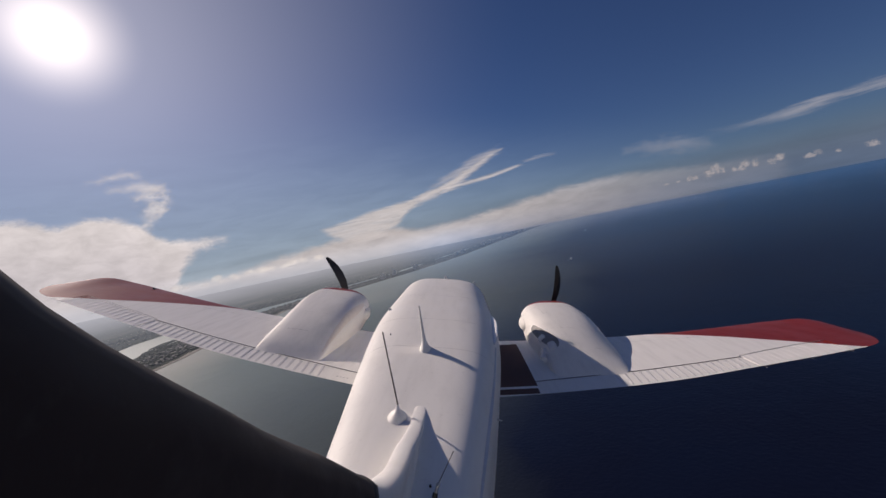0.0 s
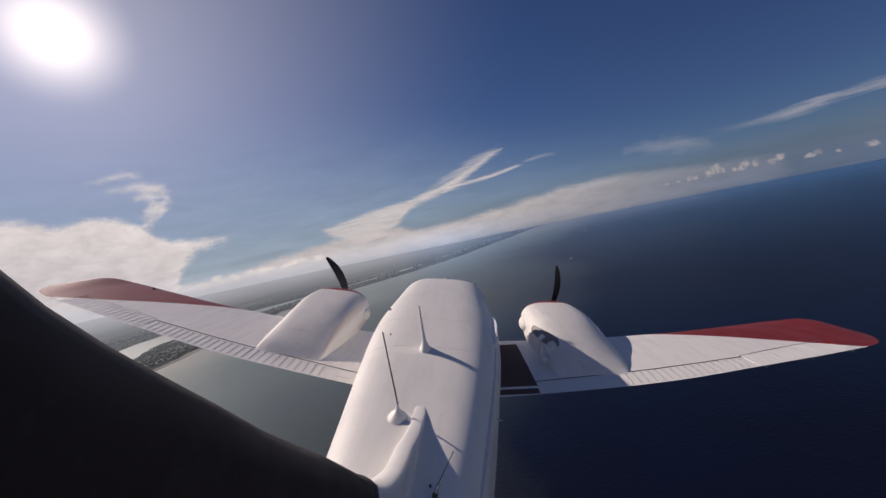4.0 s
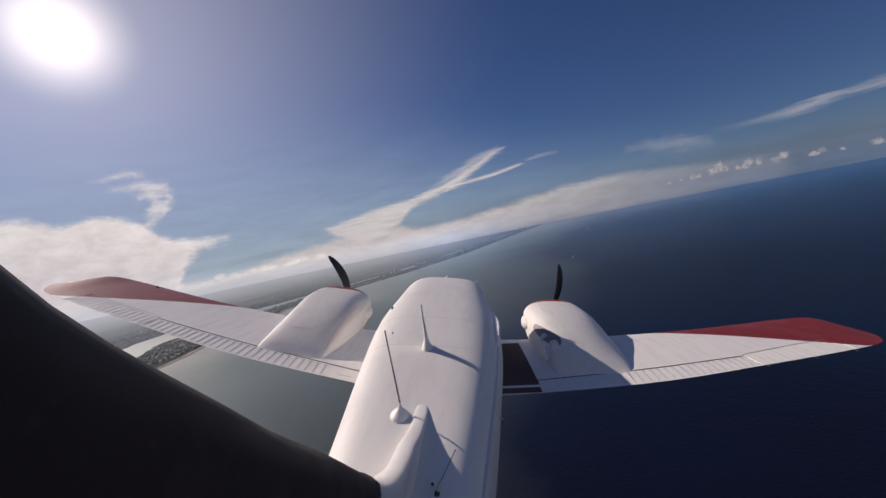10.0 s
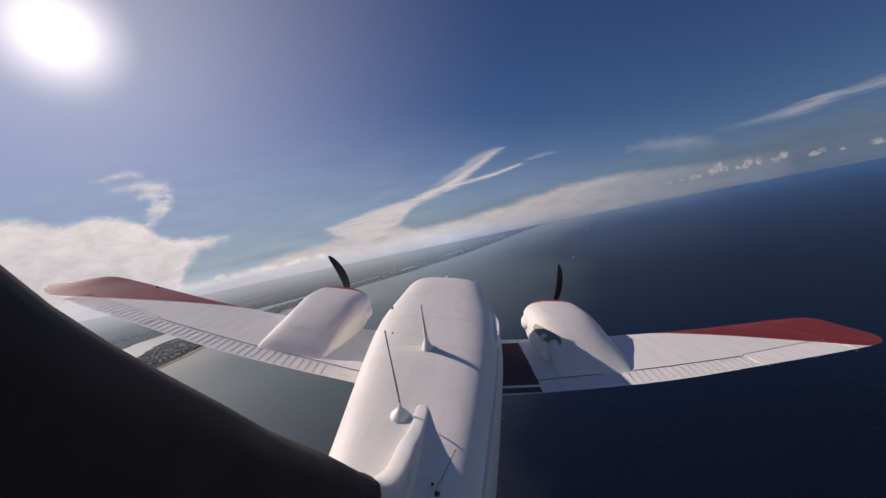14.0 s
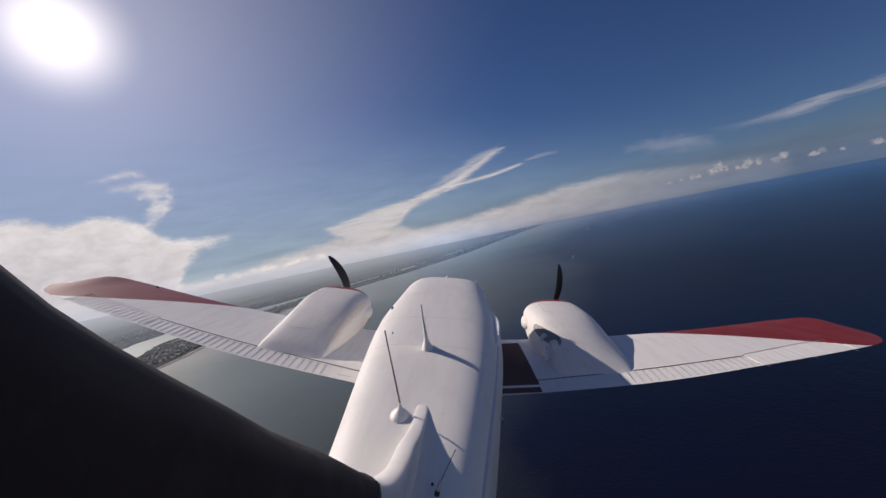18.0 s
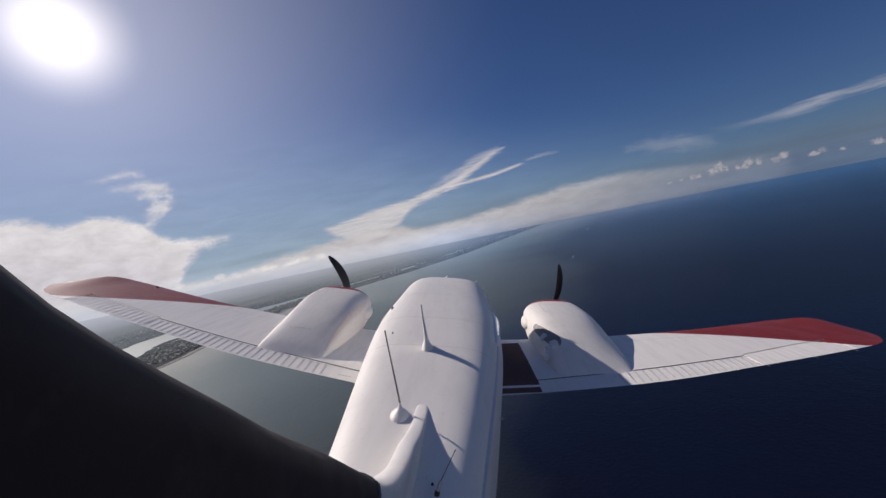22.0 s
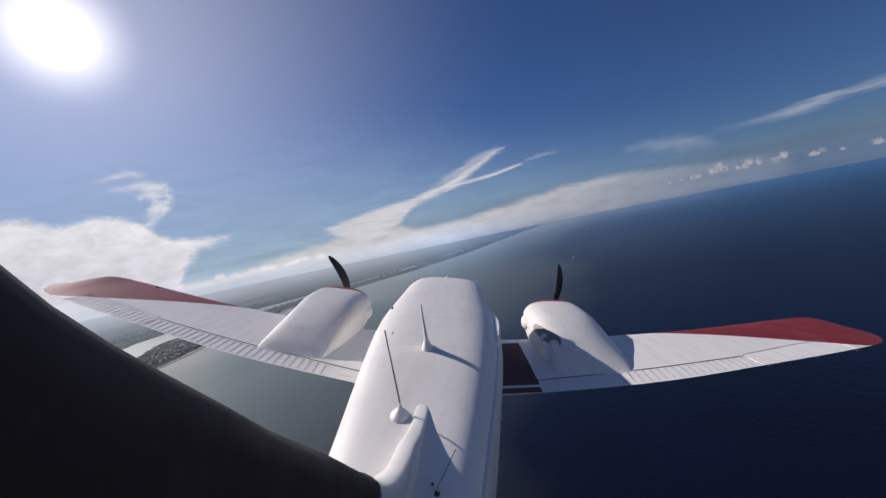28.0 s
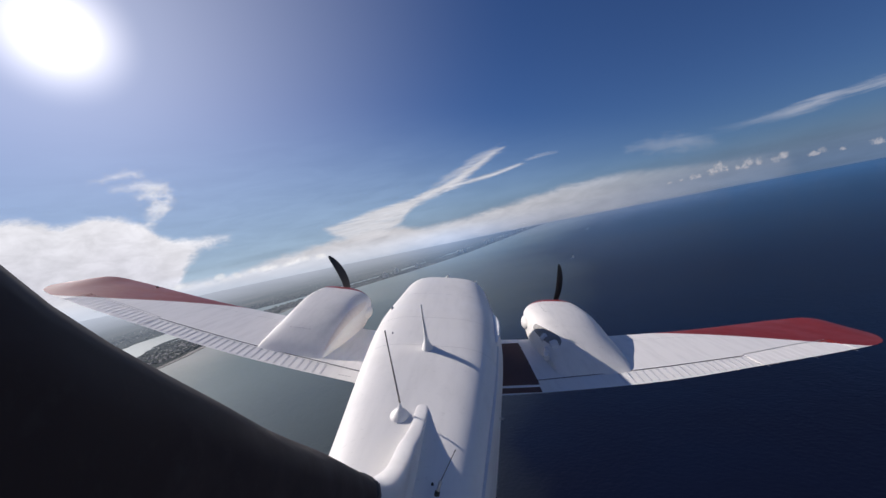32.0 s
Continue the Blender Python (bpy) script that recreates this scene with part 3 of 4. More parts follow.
mast = part("whip_mast", skin([[Vector((-0.09 + dx * c, 2.03 + dy * s, z)) for c, s in ROUND]
                               for z, dx, dy in ((-0.95, 0.052, 0.085), (-0.918, 0.049, 0.078), (-0.902, 0.036, 0.055), (-0.888, 0.016, 0.026), (-0.872, 0.010, 0.014), (-0.855, 0.007, 0.009))]), WHITE, a, "white faired antenna base")
part("whip", tube([(-0.09, 2.03, -0.86), (-0.132, 1.99, -0.665), (-0.174, 1.95, -0.467)], [0.005, 0.0042, 0.0034], 8), WHIP, mast, "thin dark whip antenna")
stub = part("short_whip_base", tube([(0.132, 1.468, -1.0), (0.136, 1.477, -0.975), (0.141, 1.485, -0.952)], [0.012, 0.011, 0.010], 14), PROP, a, "black rubber antenna base")
part("collar", tube([(0.141, 1.485, -0.952), (0.147, 1.494, -0.932), (0.149, 1.498, -0.927), (0.151, 1.5, -0.921)], [0.0065, 0.0065, 0.009, 0.005], 14), STEEL, stub, "bright steel collar")
part("rod", tube([(0.150, 1.5, -0.923), (0.199, 1.52, -0.81)], [0.002, 0.0014], 6), PROP, stub, "thin dark rod")
part("drain_cap", tube([(0.118, 1.53, -0.97), (0.118, 1.53, -0.95)], [0.007, 0.004], 10), PROP, a, "small dark cap on the roof")
bead = bmesh.new()
bmesh.ops.create_icosphere(bead, subdivisions=2, radius=0.003, matrix=Matrix.Translation((0.199, 1.52, -0.81)))
part("tip_bead", bead, PROP, stub)
for x, y, r in ((0.0, 6.45, 0.03), (0.46, 6.42, 0.022)):
    top = hull_point(y, 90 if x == 0 else 58)
    part("roof_probe", tube([top + Vector((0, 0, -0.01)), top + Vector((0, 0, 0.03)), top + Vector((0, 0, 0.045))], [r, r * 0.8, r * 0.3], 12), WHITE, a, "small white roof probe")
side_vent = [(hull_point(y, 142), (hull_point(y, 142, 0.01) - hull_point(y, 142)).normalized()) for y in np.linspace(4.0, 4.75, 9)]
part("window_trim", ribbon(side_vent, 0.012, 0.004), SEAM, a, "grey line of a side window's trim")
top = hull_point(4.35, 128)
part("thermometer_probe", tube([top - Vector((0.0, 0, 0.02)), top + Vector((-0.02, 0, 0.02))], [0.02, 0.01], 10), STEEL, a, "small steel thermometer probe")
part("entry_step", tube([(0.44, 2.55, -1.13), (0.50, 2.55, -1.13), (0.515, 2.54, -1.13)], [0.007, 0.007, 0.005], 8), SEAM, a, "small dark entry step on the fuselage side")
top = hull_point(3.3, 110)
part("drain_stub", tube([top, top + Vector((0, 0, 0.012))], [0.007, 0.005], 8), MARK, a, "small grey stub on the roof")
for x in (0.02, 0.035):
    part("rivet", tube([(0.0, 2.2 - x, -0.925), (0.0, 2.2 - x, -0.915)], [0.006, 0.004], 8), STEEL, fin)
# static wicks and stencils on the wings
for side in (-1, 1):
    w = port_wing if side < 0 else star_wing
    for x in (4.02, 4.75, 5.42):
        te = float(between(EDGES, x)[0])
        z = wing_z(x, te)
        part("static_wick", tube([(side * x, te + 0.02, z + 0.004), (side * (x + 0.01), te - 0.05, z - 0.012)], [0.003, 0.0015], 6), SEAM, w, "thin grey static wick")
    for k in range(4):
        bm = surface_patch(side, [1.03 + 0.04 * k, 1.052 + 0.04 * k], [4.60, 4.614], 0.003)
        part("stencil_bar", bm, SEAM, w, "small grey stencilled bar")
    if side < 0:
        part("tip_stud", tube([(side * 5.2, 6.90, wing_z(5.2, 6.90) - 0.01), (side * 5.2, 6.90, wing_z(5.2, 6.90) + 0.025)], [0.03, 0.016], 14), PROP, w, "small dark stud on the leading edge")
    # spanwise skin seam
    seam = []
    for x in np.linspace(2.7, 3.9, 14):
        y = 6.2 + 0.02 * x
        seam.append((Vector((side * x, y, wing_z(x, y))), Vector((0, 0, 1))))
    part("skin_seam", ribbon(seam, 0.006, 0.003), SEAM, w)

# ---- the sea, the land and the sky ----
R_SEA = 4790.0
rings = [1, 40, 100, 200, 350, 550, 800, 1200, 1800, 2600, 3600, R_SEA]
bm = bmesh.new()
rows = [[bm.verts.new((r * math.cos(2 * math.pi * k / 96), r * math.sin(2 * math.pi * k / 96), 0)) for k in range(96)] for r in rings]
for p, q in zip(rows, rows[1:]):
    for k in range(96):
        bm.faces.new((p[k], p[(k + 1) % 96], q[(k + 1) % 96], q[k]))
bm.faces.new(rows[0])
tagged(new("water", mesh_of("water", bm, SEA)), "deep blue open sea with small waves", "sea", kind="structure")

COAST = [(-1500, -900), (0, -520), (544, -407), (935, -400), (1187, -255), (1625, 17), (2205, 254), (3596, 790), (4600, 1200)]


def coast(y):
    x = float(between(COAST, y)[0])
    return x + 22 * noise.noise((y * 0.004, 0, 0)) + 7 * noise.noise((y * 0.02, 5, 0))


def strip(ys, x0, x1, z):
    """A strip of ground between two lines that run along the shore."""
    return skin([[Vector((x0(y), y, z)), Vector((x0(y), y, -0.6)), Vector((x1(y), y, -0.6)), Vector((x1(y), y, z))] for y in ys])


ys = list(np.arange(-1200, 4480, 12.0))
tagged(new("beach", mesh_of("beach", strip(ys, lambda y: coast(y) - 22, lambda y: coast(y) - 8, 0.5), SAND, False)), "pale sand beach along the shore", "beach", kind="structure")
width = lambda y: 130 + 45 * noise.noise((y * 0.003, 9, 0)) + 16 * noise.noise((y * 0.017, 2, 0))
tagged(new("ground", mesh_of("ground", strip(ys, lambda y: coast(y) - 22 - width(y), lambda y: coast(y) - 20, 0.9), LAND, False)),
       "built-up green barrier island behind the beach", "ground", kind="structure")
near_shore = lambda y: min(max((1500 - y) / 500, 0.0), 1.0)
inner = lambda y: coast(y) - 178 - 150 * near_shore(y) - (30 + 60 * near_shore(y)) * noise.noise((y * 0.0022, 3, 0)) - 16 * noise.noise((y * 0.013, 7, 0))
west = lambda y: -math.sqrt(max(R_SEA**2 - y * y, 1.0)) + 8
tagged(new("ground", mesh_of("ground", strip([y for y in ys if west(y) < inner(y) - 20], west, inner, 0.9), LAND, False)),
       "low hazy mainland beyond the lagoon", "ground", kind="structure")


def cloud_sheet(label, rows, material, radius, n=90, m=22, top=1.2, base=1.2, ends=2.0):
    """A thin sheet of cloud or painted haze far off, along rows of (azimuth, lowest and highest elevation in degrees,
    density); top, base and ends: how deep its edges thin out.
    """
    me = bpy.data.meshes.new("cloud")
    verts, faces, dens, uvs, lights, thick = [], [], [], [], [], []
    first, last = rows[0][0] - 0.7 * ends, rows[-1][0] + 0.7 * ends
    for i in range(n + 1):
        t = first + (last - first) * i / n
        low, high, dd = between(rows, t)
        side = min((t - rows[0][0]) / ends, (rows[-1][0] - t) / ends)
        for j in range(m + 1):
            el = low - 0.7 * base + (high - low + 0.7 * (base + top)) * j / m
            verts.append(Vector((0, 0, ALT)) + radius * sky_dir(t, el))
            uvs.append((t, el))
            dens.append(max(-1.0, min(1.0, (high - el) / top, (el - low) / base, side)))
            thick.append(dd)
            lights.append(min(max(1 - (high - el) / 6.0, 0.0), 1.0))
    for i in range(n):
        for j in range(m):
            a0 = i * (m + 1) + j
            faces.append((a0, a0 + 1, a0 + m + 2, a0 + m + 1))
    me.from_pydata(verts, [], faces)
    me.attributes.new("veil", "FLOAT", "POINT").data.foreach_set("value", dens)
    me.attributes.new("crest", "FLOAT", "POINT").data.foreach_set("value", lights)
    me.attributes.new("thick", "FLOAT", "POINT").data.foreach_set("value", thick)
    lay = me.uv_layers.new(name="UVMap")
    for lp in me.loops:
        lay.data[lp.index].uv = uvs[lp.vertex_index]
    me.materials.append(material)
    return tagged(new("cloud", me), label, "cloud", kind="structure")


cloud_sheet("broad white anvil cloud with a pointed end", [(-60, -2, 7.0, 0.9), (-53, -2, 9.4, 1.0), (-48, -2, 10.3, 1.05), (-45.5, -2, 10.2, 1.05), (-43.2, -2, 9.3, 1.05), (-41, -2, 9.7, 1.1), (-38.2, -2, 9.6, 1.1), (-36.4, -1.9, 8.6, 1.1), (-35.0, -1.7, 7.0, 1.1),
                                                          (-33.9, -0.6, 6.4, 1.1), (-33.0, 1.6, 6.3, 1.1), (-31.3, 3.2, 6.1, 1.0), (-29.5, 3.9, 6.0, 0.9), (-27.2, 4.4, 5.9, 0.7)], ANVIL, 4650, n=140, m=30, top=1.5, base=2.6, ends=1.8)
for rows in ([(-40.4, 12.7, 13.6, 0.3), (-38.6, 12.8, 14.0, 0.6), (-36.6, 13.0, 14.7, 0.7), (-34.8, 12.9, 14.4, 0.5)], [(-38.8, 11.6, 12.9, 0.3), (-36.6, 11.7, 13.4, 0.6), (-35.0, 11.6, 13.5, 0.75), (-33.4, 11.2, 13.2, 0.6), (-32.4, 11.2, 12.6, 0.3)],
             [(-36.8, 10.2, 11.6, 0.4), (-35.0, 10.4, 12.5, 0.75), (-33.6, 10.2, 12.7, 0.85), (-32.1, 10.0, 11.9, 0.55)], [(-36.3, 7.6, 9.2, 0.5), (-34.8, 7.9, 10.7, 0.75), (-33.6, 8.6, 11.2, 0.85), (-32.5, 9.6, 11.4, 0.5)],
             [(-37.4, 7.2, 8.4, 0.4), (-36.0, 7.0, 8.8, 0.6), (-34.6, 7.2, 9.2, 0.5)]):
    cloud_sheet("torn wisp of white cloud", rows, WISP, 4640, n=60, m=30, top=0.9, base=0.9, ends=1.1)
cloud_sheet("long cirrus streak rising from a feathered base", [(-16.4, 3.7, 4.4, 0.7), (-14.5, 2.4, 4.7, 0.95), (-12, 1.2, 5.1, 1.0), (-9.8, 1.2, 5.6, 1.05), (-6, 2.4, 6.0, 1.05), (-3.5, 4.2, 6.3, 1.05), (-0.5, 5.2, 6.9, 1.05), (2.8, 6.0, 7.7, 1.0), (6.5, 7.6, 9.3, 0.95), (9.5, 9.2, 10.4, 0.85), (11.2, 9.9, 10.5, 0.6)], CIRRUS, 4630, n=140, m=24, top=0.6, base=0.9, ends=1.2)
cloud_sheet("faint feathers over the cirrus streak", [(-1, 6.4, 7.3, 0.3), (3, 7.2, 8.8, 0.5), (7, 8.6, 10.4, 0.55), (10.5, 10.0, 10.9, 0.4)], CIRRUS, 4626, top=0.8, base=0.8)
cloud_sheet("thin lower fork of a cirrus streak", [(0.5, 5.8, 6.8, 0.6), (3.5, 6.2, 7.1, 0.95), (8, 6.5, 7.35, 0.95), (12.2, 7.1, 7.7, 0.8), (13.4, 7.3, 7.8, 0.5)], CIRRUS, 4625, top=0.4, base=0.4)
cloud_sheet("small cirrus shred", [(13.2, 7.6, 8.1, 0.3), (15.5, 7.6, 8.4, 0.45), (18.2, 7.6, 8.2, 0.3)], CIRRUS, 4620, top=0.5, base=0.5, ends=1.2)
cloud_sheet("low bank of pale cloud along the horizon", [(-60, -2.2, 3.0, 0.9), (-45, -1.9, 1.8, 0.9), (-38, -1.7, 1.1, 0.95), (-33, -1.6, 0.8, 1.0), (-29, -1.6, 0.8, 1.0), (-24, -1.7, 1.6, 1.0), (-17.5, -1.8, 2.4, 1.0), (-11, -1.8, 3.0, 1.0), (-6, -1.8, 2.9, 1.0), (-2.6, -1.8, 2.0, 1.0),
                                                         (3.3, -1.8, 2.2, 0.95), (9.9, -1.7, 2.7, 0.85), (17.9, -1.7, 3.6, 0.68), (24, -1.7, 3.5, 0.5), (28, -1.7, 3.2, 0.34), (34, -1.7, 2.4, 0.2), (42, -1.7, 1.6, 0.1)], BANK, 4645, n=200, m=26, top=1.2, base=1.6)
cloud_sheet("glowing sheet painted as pale haze over the far shore", [(-70, -4.0, 1.2, 0.85), (-30, -3.8, 1.0, 0.8), (-8, -3.4, 0.8, 0.72), (8, -3.0, 0.8, 0.6), (22, -2.8, 0.8, 0.4), (36, -2.8, 0.8, 0.2)], PALE_EDGE, 1450, n=60, top=2.2, base=2.6)
cloud_sheet("glowing sheet painted as blue haze over the sea's edge", [(6, -3.2, -0.95, 0.2), (20, -3.2, -0.95, 0.5), (40, -3.2, -0.95, 0.6), (180, -3.2, -0.95, 0.6)], BLUE_EDGE, 1950, n=60, top=0.5, base=2.8)
cloud_sheet("long straight cirrus streak", [(35, 5.2, 6.0, 0.10), (39, 4.9, 6.0, 0.26), (42.1, 4.6, 6.2, 0.42), (44.5, 4.8, 6.5, 0.46), (46.4, 5.1, 6.4, 0.40), (51, 5.0, 6.6, 0.36), (60, 4.9, 6.5, 0.3)], CIRRUS, 4615, top=0.9, base=0.9)
cloud_sheet("faint cirrus patch", [(25.6, 5.4, 6.9, 0.10), (29.4, 4.3, 6.9, 0.22), (32, 3.9, 6.6, 0.24), (36, 3.6, 5.4, 0.14)], PATCH, 4612, top=1.4, base=1.4)
cloud_sheet("glowing sheet painted as blue-grey haze lying along the horizon", [(-12, -6.0, 4.0, 0.4), (10, -6.5, 4.5, 0.8), (40, -7.0, 5.0, 0.95), (179, -7.0, 5.0, 0.95)], HAZE, 4750, n=140, top=5.5, base=5.0)
cloud_sheet("glowing sheet painted as pale haze under the sun", [(-179, -9.0, 16.0, 0.7), (-60, -11.0, 22.0, 0.85), (-10, -10.0, 21.0, 0.8), (18, -8.0, 14.0, 0.6), (44, -6.0, 6.0, 0.4)], GLEAM, 4760, n=140, top=20.0, base=9.0)
cloud_sheet("wide grey-white cloud bank beside the sun", [(-150, -2, 6, 0.9), (-112, -2, 11, 1.0), (-94, -2, 13, 1.0), (-80, -2, 13.5, 1.0), (-72, -2, 12.5, 1.0), (-64, -2, 9, 0.9), (-58, -2, 7, 0.7)], ANVIL, 4660, n=120, m=24)
# added out of view to brighten the aircraft's shaded sides
cloud_sheet("unseen glowing fill sheet shaped as a cumulus bank far round the horizon", [(56, 0.2, 1.6, 0.6), (70, -1.5, 4.5, 0.9), (110, -2, 8, 1.0), (150, -2, 10, 1.0), (190, -2, 9, 1.0), (216, -2, 6, 0.9)], FILL_GLOW, 4662, n=160, m=24)


def haze_veil(radius, reach, thickest):
    """An upright glowing veil painted as sea haze: the farther the sea or land behind it, the denser it is."""
    me = bpy.data.meshes.new("haze")
    verts, faces, dens, uvs, blue = [], [], [], [], []
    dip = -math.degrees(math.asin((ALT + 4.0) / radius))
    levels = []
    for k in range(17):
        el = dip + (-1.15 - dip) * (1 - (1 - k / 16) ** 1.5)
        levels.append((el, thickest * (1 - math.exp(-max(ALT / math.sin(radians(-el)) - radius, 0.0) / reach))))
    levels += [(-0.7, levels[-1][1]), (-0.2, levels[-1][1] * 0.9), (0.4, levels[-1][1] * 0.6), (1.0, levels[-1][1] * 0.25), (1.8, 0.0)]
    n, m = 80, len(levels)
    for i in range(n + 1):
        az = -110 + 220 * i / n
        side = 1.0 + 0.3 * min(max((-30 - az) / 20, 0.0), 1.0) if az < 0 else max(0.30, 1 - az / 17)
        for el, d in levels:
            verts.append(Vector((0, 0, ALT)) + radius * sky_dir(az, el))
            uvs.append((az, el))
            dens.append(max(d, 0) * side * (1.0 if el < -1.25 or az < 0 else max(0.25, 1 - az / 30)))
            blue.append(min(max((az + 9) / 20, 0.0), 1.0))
    for i in range(n):
        for j in range(m - 1):
            a0 = i * m + j
            faces.append((a0, a0 + 1, a0 + m + 1, a0 + m))
    me.from_pydata(verts, [], faces)
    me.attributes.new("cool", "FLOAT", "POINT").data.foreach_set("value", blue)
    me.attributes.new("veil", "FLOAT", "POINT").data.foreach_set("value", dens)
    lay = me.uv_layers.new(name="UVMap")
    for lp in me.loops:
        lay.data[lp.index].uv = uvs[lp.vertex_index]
    me.materials.append(HAZE_GLOW)
    return tagged(new("haze", me), "glowing veil painted as grey-blue sea haze thickening toward the horizon", "haze", kind="structure")


# haze painted as glow on one sheet, not scattered by any air
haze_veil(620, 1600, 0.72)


def tuft(az, el, wide, tall, material):
    """One small heaped cloud far off."""
    me = bpy.data.meshes.new("cloud")
    n = 14
    verts, faces, dens, uvs = [], [], [], []
    for i in range(n + 1):
        for j in range(n + 1):
            u, v = 2 * i / n - 1, 2 * j / n - 1
            verts.append(Vector((0, 0, ALT)) + (4440 + 3 * az) * sky_dir(az + wide * u, el + tall * v))
            uvs.append((az + wide * u, el + tall * v))
            low = min(1.0, 2.2 * (v + 1))
            dens.append(max(0.0, 1 - u * u - max(v, 0.0) ** 2) * low)
    for i in range(n):
        for j in range(n):
            a0 = i * (n + 1) + j
            faces.append((a0, a0 + 1, a0 + n + 2, a0 + n + 1))
    me.from_pydata(verts, [], faces)
    me.attributes.new("veil", "FLOAT", "POINT").data.foreach_set("value", dens)
    me.attributes.new("thick", "FLOAT", "POINT").data.foreach_set("value", [1.0] * len(dens))
    lay = me.uv_layers.new(name="UVMap")
    for lp in me.loops:
        lay.data[lp.index].uv = uvs[lp.vertex_index]
    me.materials.append(material)
    return tagged(new("cloud", me), "small heaped cumulus tuft low over the horizon", "cloud", "cumulus tufts", "structure")


for az, el, wide, tall in ((30.1, 0.75, 0.4, 0.2), (31.4, 0.75, 0.35, 0.2), (32.6, 0.85, 0.6, 0.4), (33.2, 0.8, 0.4, 0.3), (34.5, 1.0, 0.55, 0.7), (34.9, 1.3, 0.45, 0.75), (35.4, 1.35, 0.5, 0.85), (35.9, 1.05, 0.4, 0.5), (37.0, 0.85, 0.35, 0.35), (37.7, 1.0, 0.5, 0.65),
                           (38.2, 1.2, 0.4, 0.6), (38.9, 1.05, 0.45, 0.6), (40.3, 0.8, 0.5, 0.45), (41.0, 1.15, 0.6, 0.5), (43.4, 0.6, 0.6, 0.35), (44.0, 0.75, 0.5, 0.4), (45.5, 0.5, 0.35, 0.25), (47.9, 0.5, 0.7, 0.4), (51.0, 0.6, 0.8, 0.5)):
    tuft(az, el, wide, tall, PUFF)
rnd = random.Random(11)
for middle, count, spread in ((-34.5, 4, 1.2), (-30.5, 3, 0.8), (-26.6, 4, 0.9), (-24.0, 7, 1.4), (-21.5, 4, 1.0), (-17.5, 3, 0.9)):
    for k in range(count):
        az, big = middle + rnd.gauss(0, spread), rnd.uniform(0.45, 1.2)
        tuft(az, 0.3 + 0.03 * (az + 30) + rnd.uniform(-0.25, 0.25), 0.9 * big, 0.45 * big, CREAM)

# the sun's glare: a cap of the sky round it
bm = bmesh.new()
turn = look((0, 0, ALT), Vector((0, 0, ALT)) + sky_dir(GLARE_AZ, GLARE_EL))
off = bm.verts.layers.float.new("from_sun")
steps = [0.01, 1, 2, 3, 4, 5, 6, 7, 8, 10, 13, 16, 20, 24, 28, 32, 36, 40, 44, 48, GLARE_REACH]
rows = []
for d in steps:
    row = []
    for k in range(96):
        a0 = 2 * math.pi * k / 96
        v = bm.verts.new(turn @ (4770 * Vector((math.sin(radians(d)) * math.cos(a0), math.sin(radians(d)) * math.sin(a0), -math.cos(radians(d))))))
        v[off] = d
        row.append(v)
    rows.append(row)
for p, q in zip(rows, rows[1:]):
    for k in range(96):
        bm.faces.new((p[k], p[(k + 1) % 96], q[(k + 1) % 96], q[k]))
tagged(new("sun_glare", mesh_of("sun_glare", bm, AUREOLE)), "dazzling white sun and its glare", "sun", kind="structure")


# ---- on the shore and the water ----
def islet(x, y, rx, ry, seed):
    ring = []
    for k in range(40):
        a0 = 2 * math.pi * k / 40
        r = 1 + 0.45 * noise.noise((math.cos(a0) * 1.3 + seed, math.sin(a0) * 1.3, seed))
        ring.append(Vector((x + rx * r * math.cos(a0), y + ry * r * math.sin(a0), 0.0)))
    lower = [p + Vector((0, 0, -0.6)) for p in ring]
    upper = [p + Vector((0, 0, 0.8)) for p in ring]
    bm = skin([lower, upper])
    return tagged(new("islet", mesh_of("islet", bm, LAND, False)), "dark mangrove islet in the pale lagoon", "islet", "lagoon islets", "structure")


for i, (x, y, rx, ry) in enumerate([(-585, 800, 14, 42), (-420, 1240, 30, 90), (-250, 1560, 22, 80)]):
    islet(x, y, rx, ry, i * 3.7)


def town():
    """Low houses scattered over the island, far too many and small to tell apart."""
    rnd = random.Random(4)
    verts, faces = [], []
    for _ in range(2600):
        y = rnd.uniform(250, 3400) if rnd.random() < 0.5 else rnd.uniform(300, 1300)
        if rnd.random() < 0.6:
            x = coast(y) - rnd.uniform(30, 110)
        else:
            x = inner(y) - abs(rnd.gauss(0, 220)) - 20
        w, d, h, t = rnd.uniform(2, 4.5), rnd.uniform(2, 4), rnd.uniform(0.8, 1.6), rnd.uniform(-0.3, 0.3)
        c, s0, b = math.cos(t), math.sin(t), len(verts)
        for z in (0.8, 0.8 + h):
            for px, py in ((-w, -d), (w, -d), (w, d), (-w, d)):
                verts.append((x + (px * c - py * s0) / 2, y + (px * s0 + py * c) / 2, z))
        for sx in (-1, 1):
            verts.append((x + (sx * w * c) / 2, y + (sx * w * s0) / 2, 0.8 + h + 0.6))
        faces += [tuple(b + k for k in f) for f in ((0, 1, 5, 4), (1, 2, 6, 5), (2, 3, 7, 6), (3, 0, 4, 7), (4, 5, 9, 8), (6, 7, 8, 9), (4, 8, 7), (5, 6, 9))]
    me = bpy.data.meshes.new("houses")
    me.from_pydata(verts, [], faces)
    me.materials.append(COTTAGE)
    return tagged(new("houses", me), "scattered small pale houses along the shore", "houses", kind="stuff")


town()


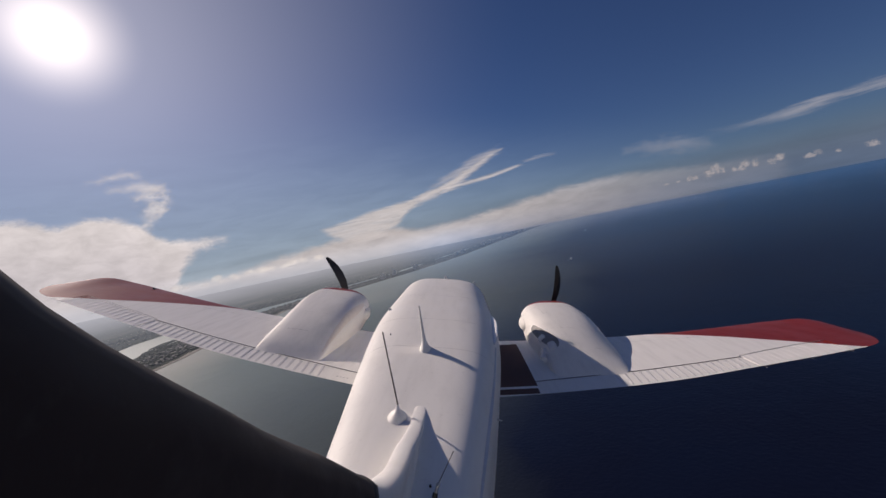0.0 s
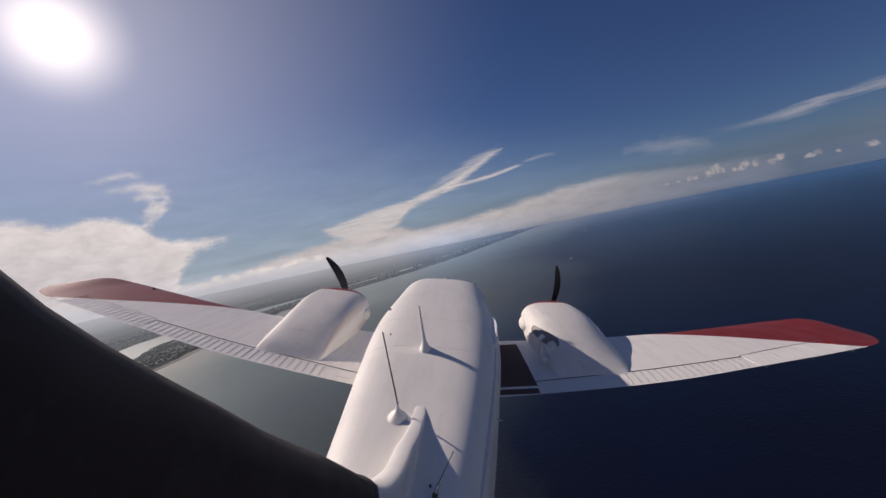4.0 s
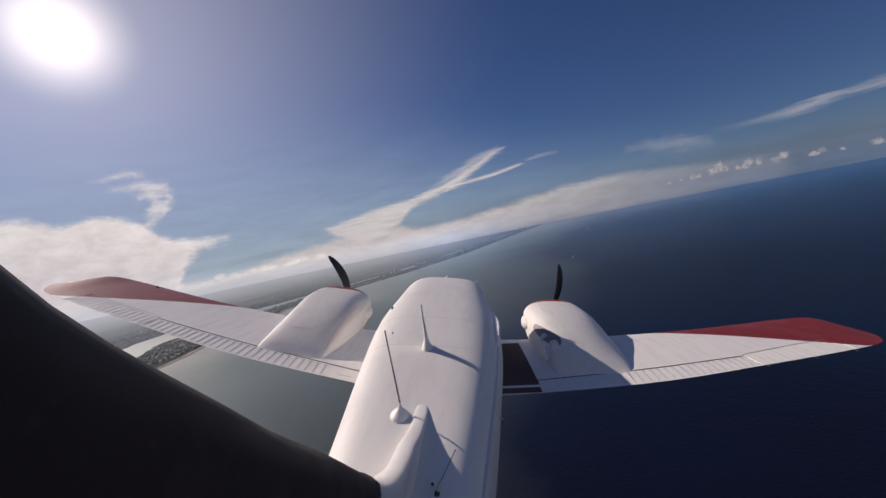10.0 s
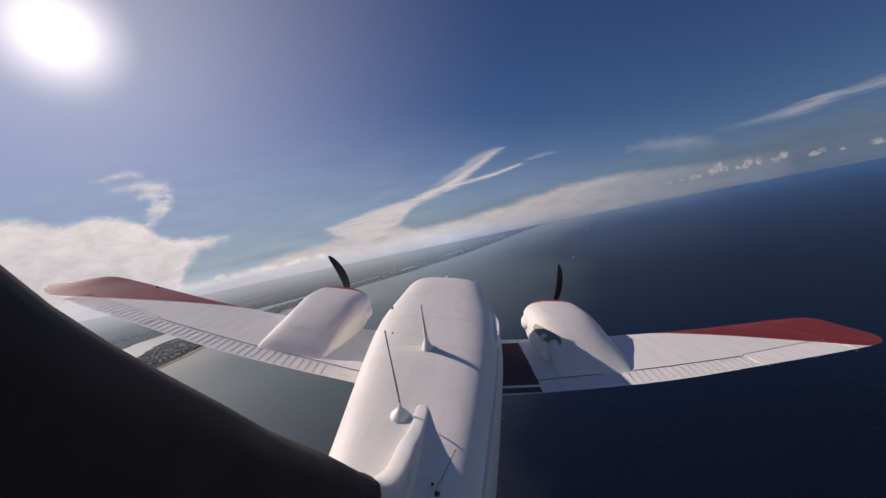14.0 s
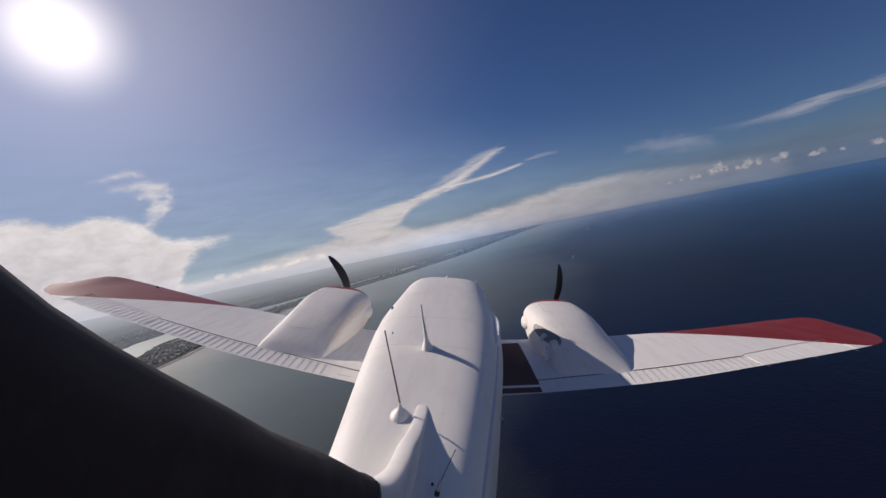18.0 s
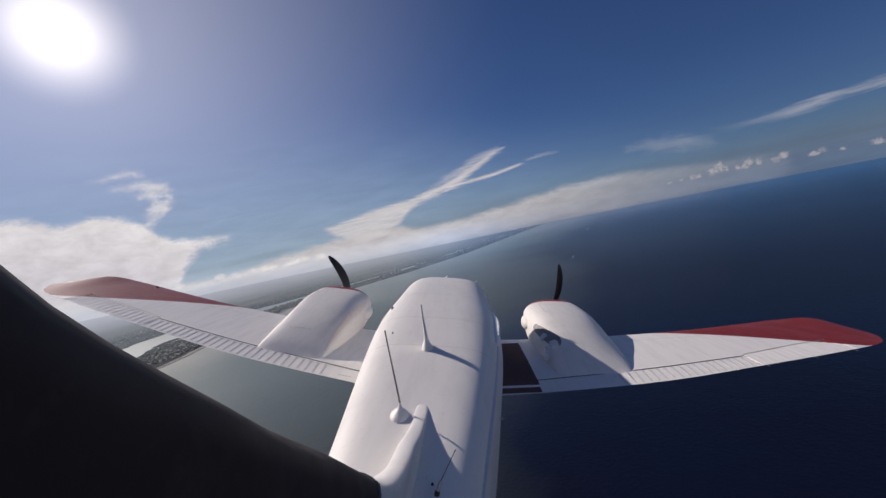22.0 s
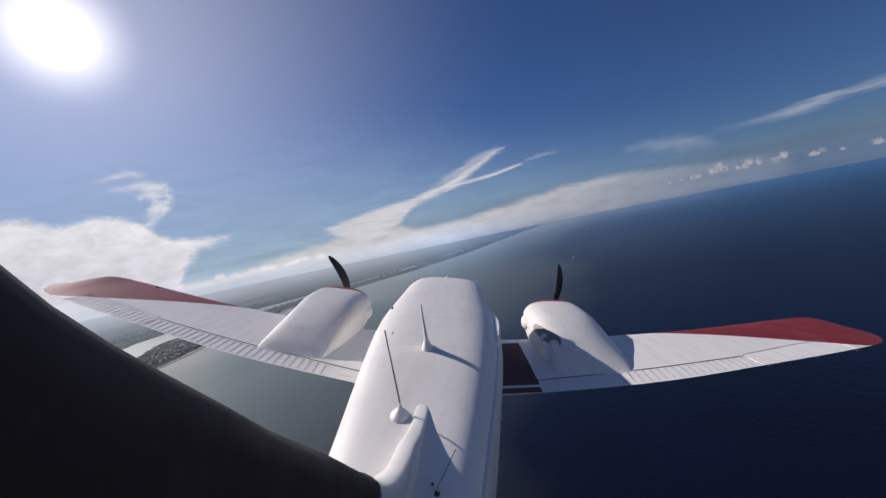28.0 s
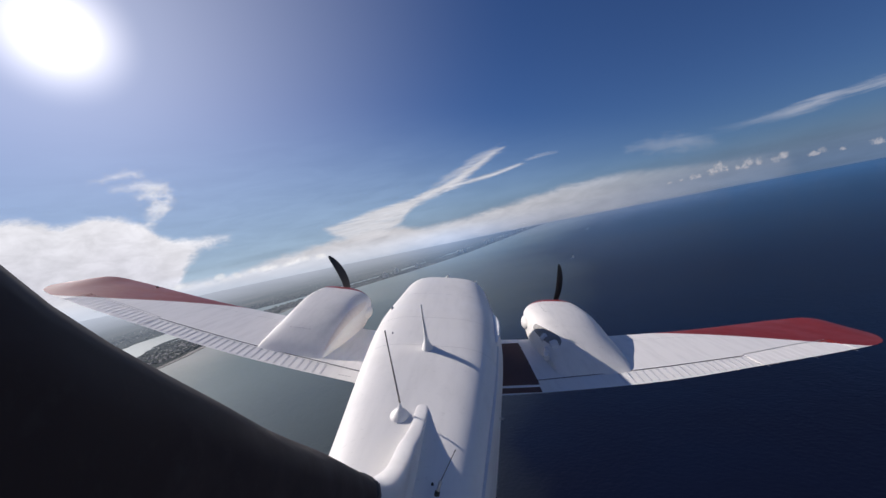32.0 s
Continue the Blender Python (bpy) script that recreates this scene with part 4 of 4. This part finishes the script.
def grove():
    """Dark clumps of trees between the houses."""
    rnd = random.Random(8)
    bm = bmesh.new()
    bmesh.ops.create_icosphere(bm, subdivisions=1, radius=1.0)
    base = [v.co.copy() for v in bm.verts]
    tri = [tuple(v.index for v in f.verts) for f in bm.faces]
    bm.free()
    verts, faces = [], []
    for _ in range(1800):
        y = rnd.uniform(250, 1500)
        x = coast(y) - rnd.uniform(26, 145) if rnd.random() < 0.7 else inner(y) - abs(rnd.gauss(0, 150))
        r, b = rnd.uniform(1.2, 3.2), len(verts)
        verts += [(x + r * p.x * rnd.uniform(0.8, 1.2), y + r * p.y * rnd.uniform(0.8, 1.2), 1.5 + 0.7 * r * (p.z + 0.6)) for p in base]
        faces += [tuple(b + k for k in f) for f in tri]
    me = bpy.data.meshes.new("trees")
    me.from_pydata(verts, [], faces)
    me.materials.append(FOLIAGE)
    return tagged(new("trees", me), "dark green clumps of shore trees", "trees", kind="stuff")


FOLIAGE = plain("foliage", (0.11, 0.115, 0.10), 0.8, 0, 0.6)
grove()


def tower(x, y, w, d, h):
    """A tower block on the shore with its storeys and roof box."""
    t = thing("apartment_building", "pale concrete apartment tower on the hazy shore", "building", pose(x, y, 0.9, 0, 0, -24), "shore towers")
    part("wall", slab(w, d, h, 0, (0, 0, h / 2)), WALLS, t, smooth=False)
    for k in range(1, int(h / 6)):
        part("balcony_band", slab(w + 0.8, d + 0.8, 1.6, 0, (0, 0, k * 6)), ROOF, t, "shaded band of balconies", False)
    part("roof", slab(w * 0.9, d * 0.9, 0.8, 0, (0, 0, h + 0.4)), ROOF, t, smooth=False)
    part("roof_box", slab(w * 0.35, d * 0.4, 4, 0, (0, 0, h + 2.8)), WALLS, t, smooth=False)


rnd = random.Random(3)
for y in (1330, 1400, 1490, 1900, 1960, 2350, 2420, 2520, 2800, 2860, 2920, 3010, 3100, 3170, 3260, 3380, 3500, 3620):
    tower(coast(y) - rnd.uniform(45, 90), y, rnd.uniform(9, 15), rnd.uniform(14, 24), rnd.uniform(8, 18))


def boat(x, y, turn, length):
    """A motor yacht under way, with its wake."""
    k = length / 13
    b = thing("motor_yacht", "small white motor yacht trailing a foaming wake", "boat", pose(x, y, 0, 0, 0, turn) @ Matrix.Scale(k, 4), "boats at sea")
    rings = []
    for yy, hw, top in ((-6.5, 1.7, 1.4), (-3, 2.0, 1.5), (1, 2.0, 1.7), (4, 1.4, 2.0), (6, 0.5, 2.3), (6.5, 0.05, 2.4)):
        rings.append([Vector((-hw, yy, top)), Vector((-hw * 0.8, yy, -0.3)), Vector((hw * 0.8, yy, -0.3)), Vector((hw, yy, top))])
    part("hull", skin(rings), HULL, b, smooth=False)
    part("cabin", slab(2.8, 5.5, 1.7, 0.25, (0, -0.5, 2.35)), HULL, b, smooth=False)
    part("windscreen", slab(2.84, 2.4, 0.6, 0.1, (0, 1.2, 2.6)), GLASS, b, smooth=False)
    part("flybridge", slab(2.2, 2.6, 0.8, 0.2, (0, -1.0, 3.6)), HULL, b, smooth=False)
    part("mast", tube([(0, -1.5, 3.9), (0, -1.9, 5.6)], [0.08, 0.04], 8), STEEL, b)
    for sx in (-1, 1):
        ring = [[Vector((sx * (0.6 + 0.16 * d), -6 - d, 0.15)), Vector((sx * (1.6 + 0.22 * d), -6 - d, 0.15)), Vector((sx * (1.6 + 0.22 * d), -6 - d, -0.2)), Vector((sx * (0.6 + 0.16 * d), -6 - d, -0.2))]
                for d in (0, 4, 9, 15)]
        part("wake", skin(ring), FOAM, b, "white foam of the wake", False)


boat(258, 833, -28, 13)
boat(1900, 2950, 60, 22)
boat(620, 1730, -40, 14)
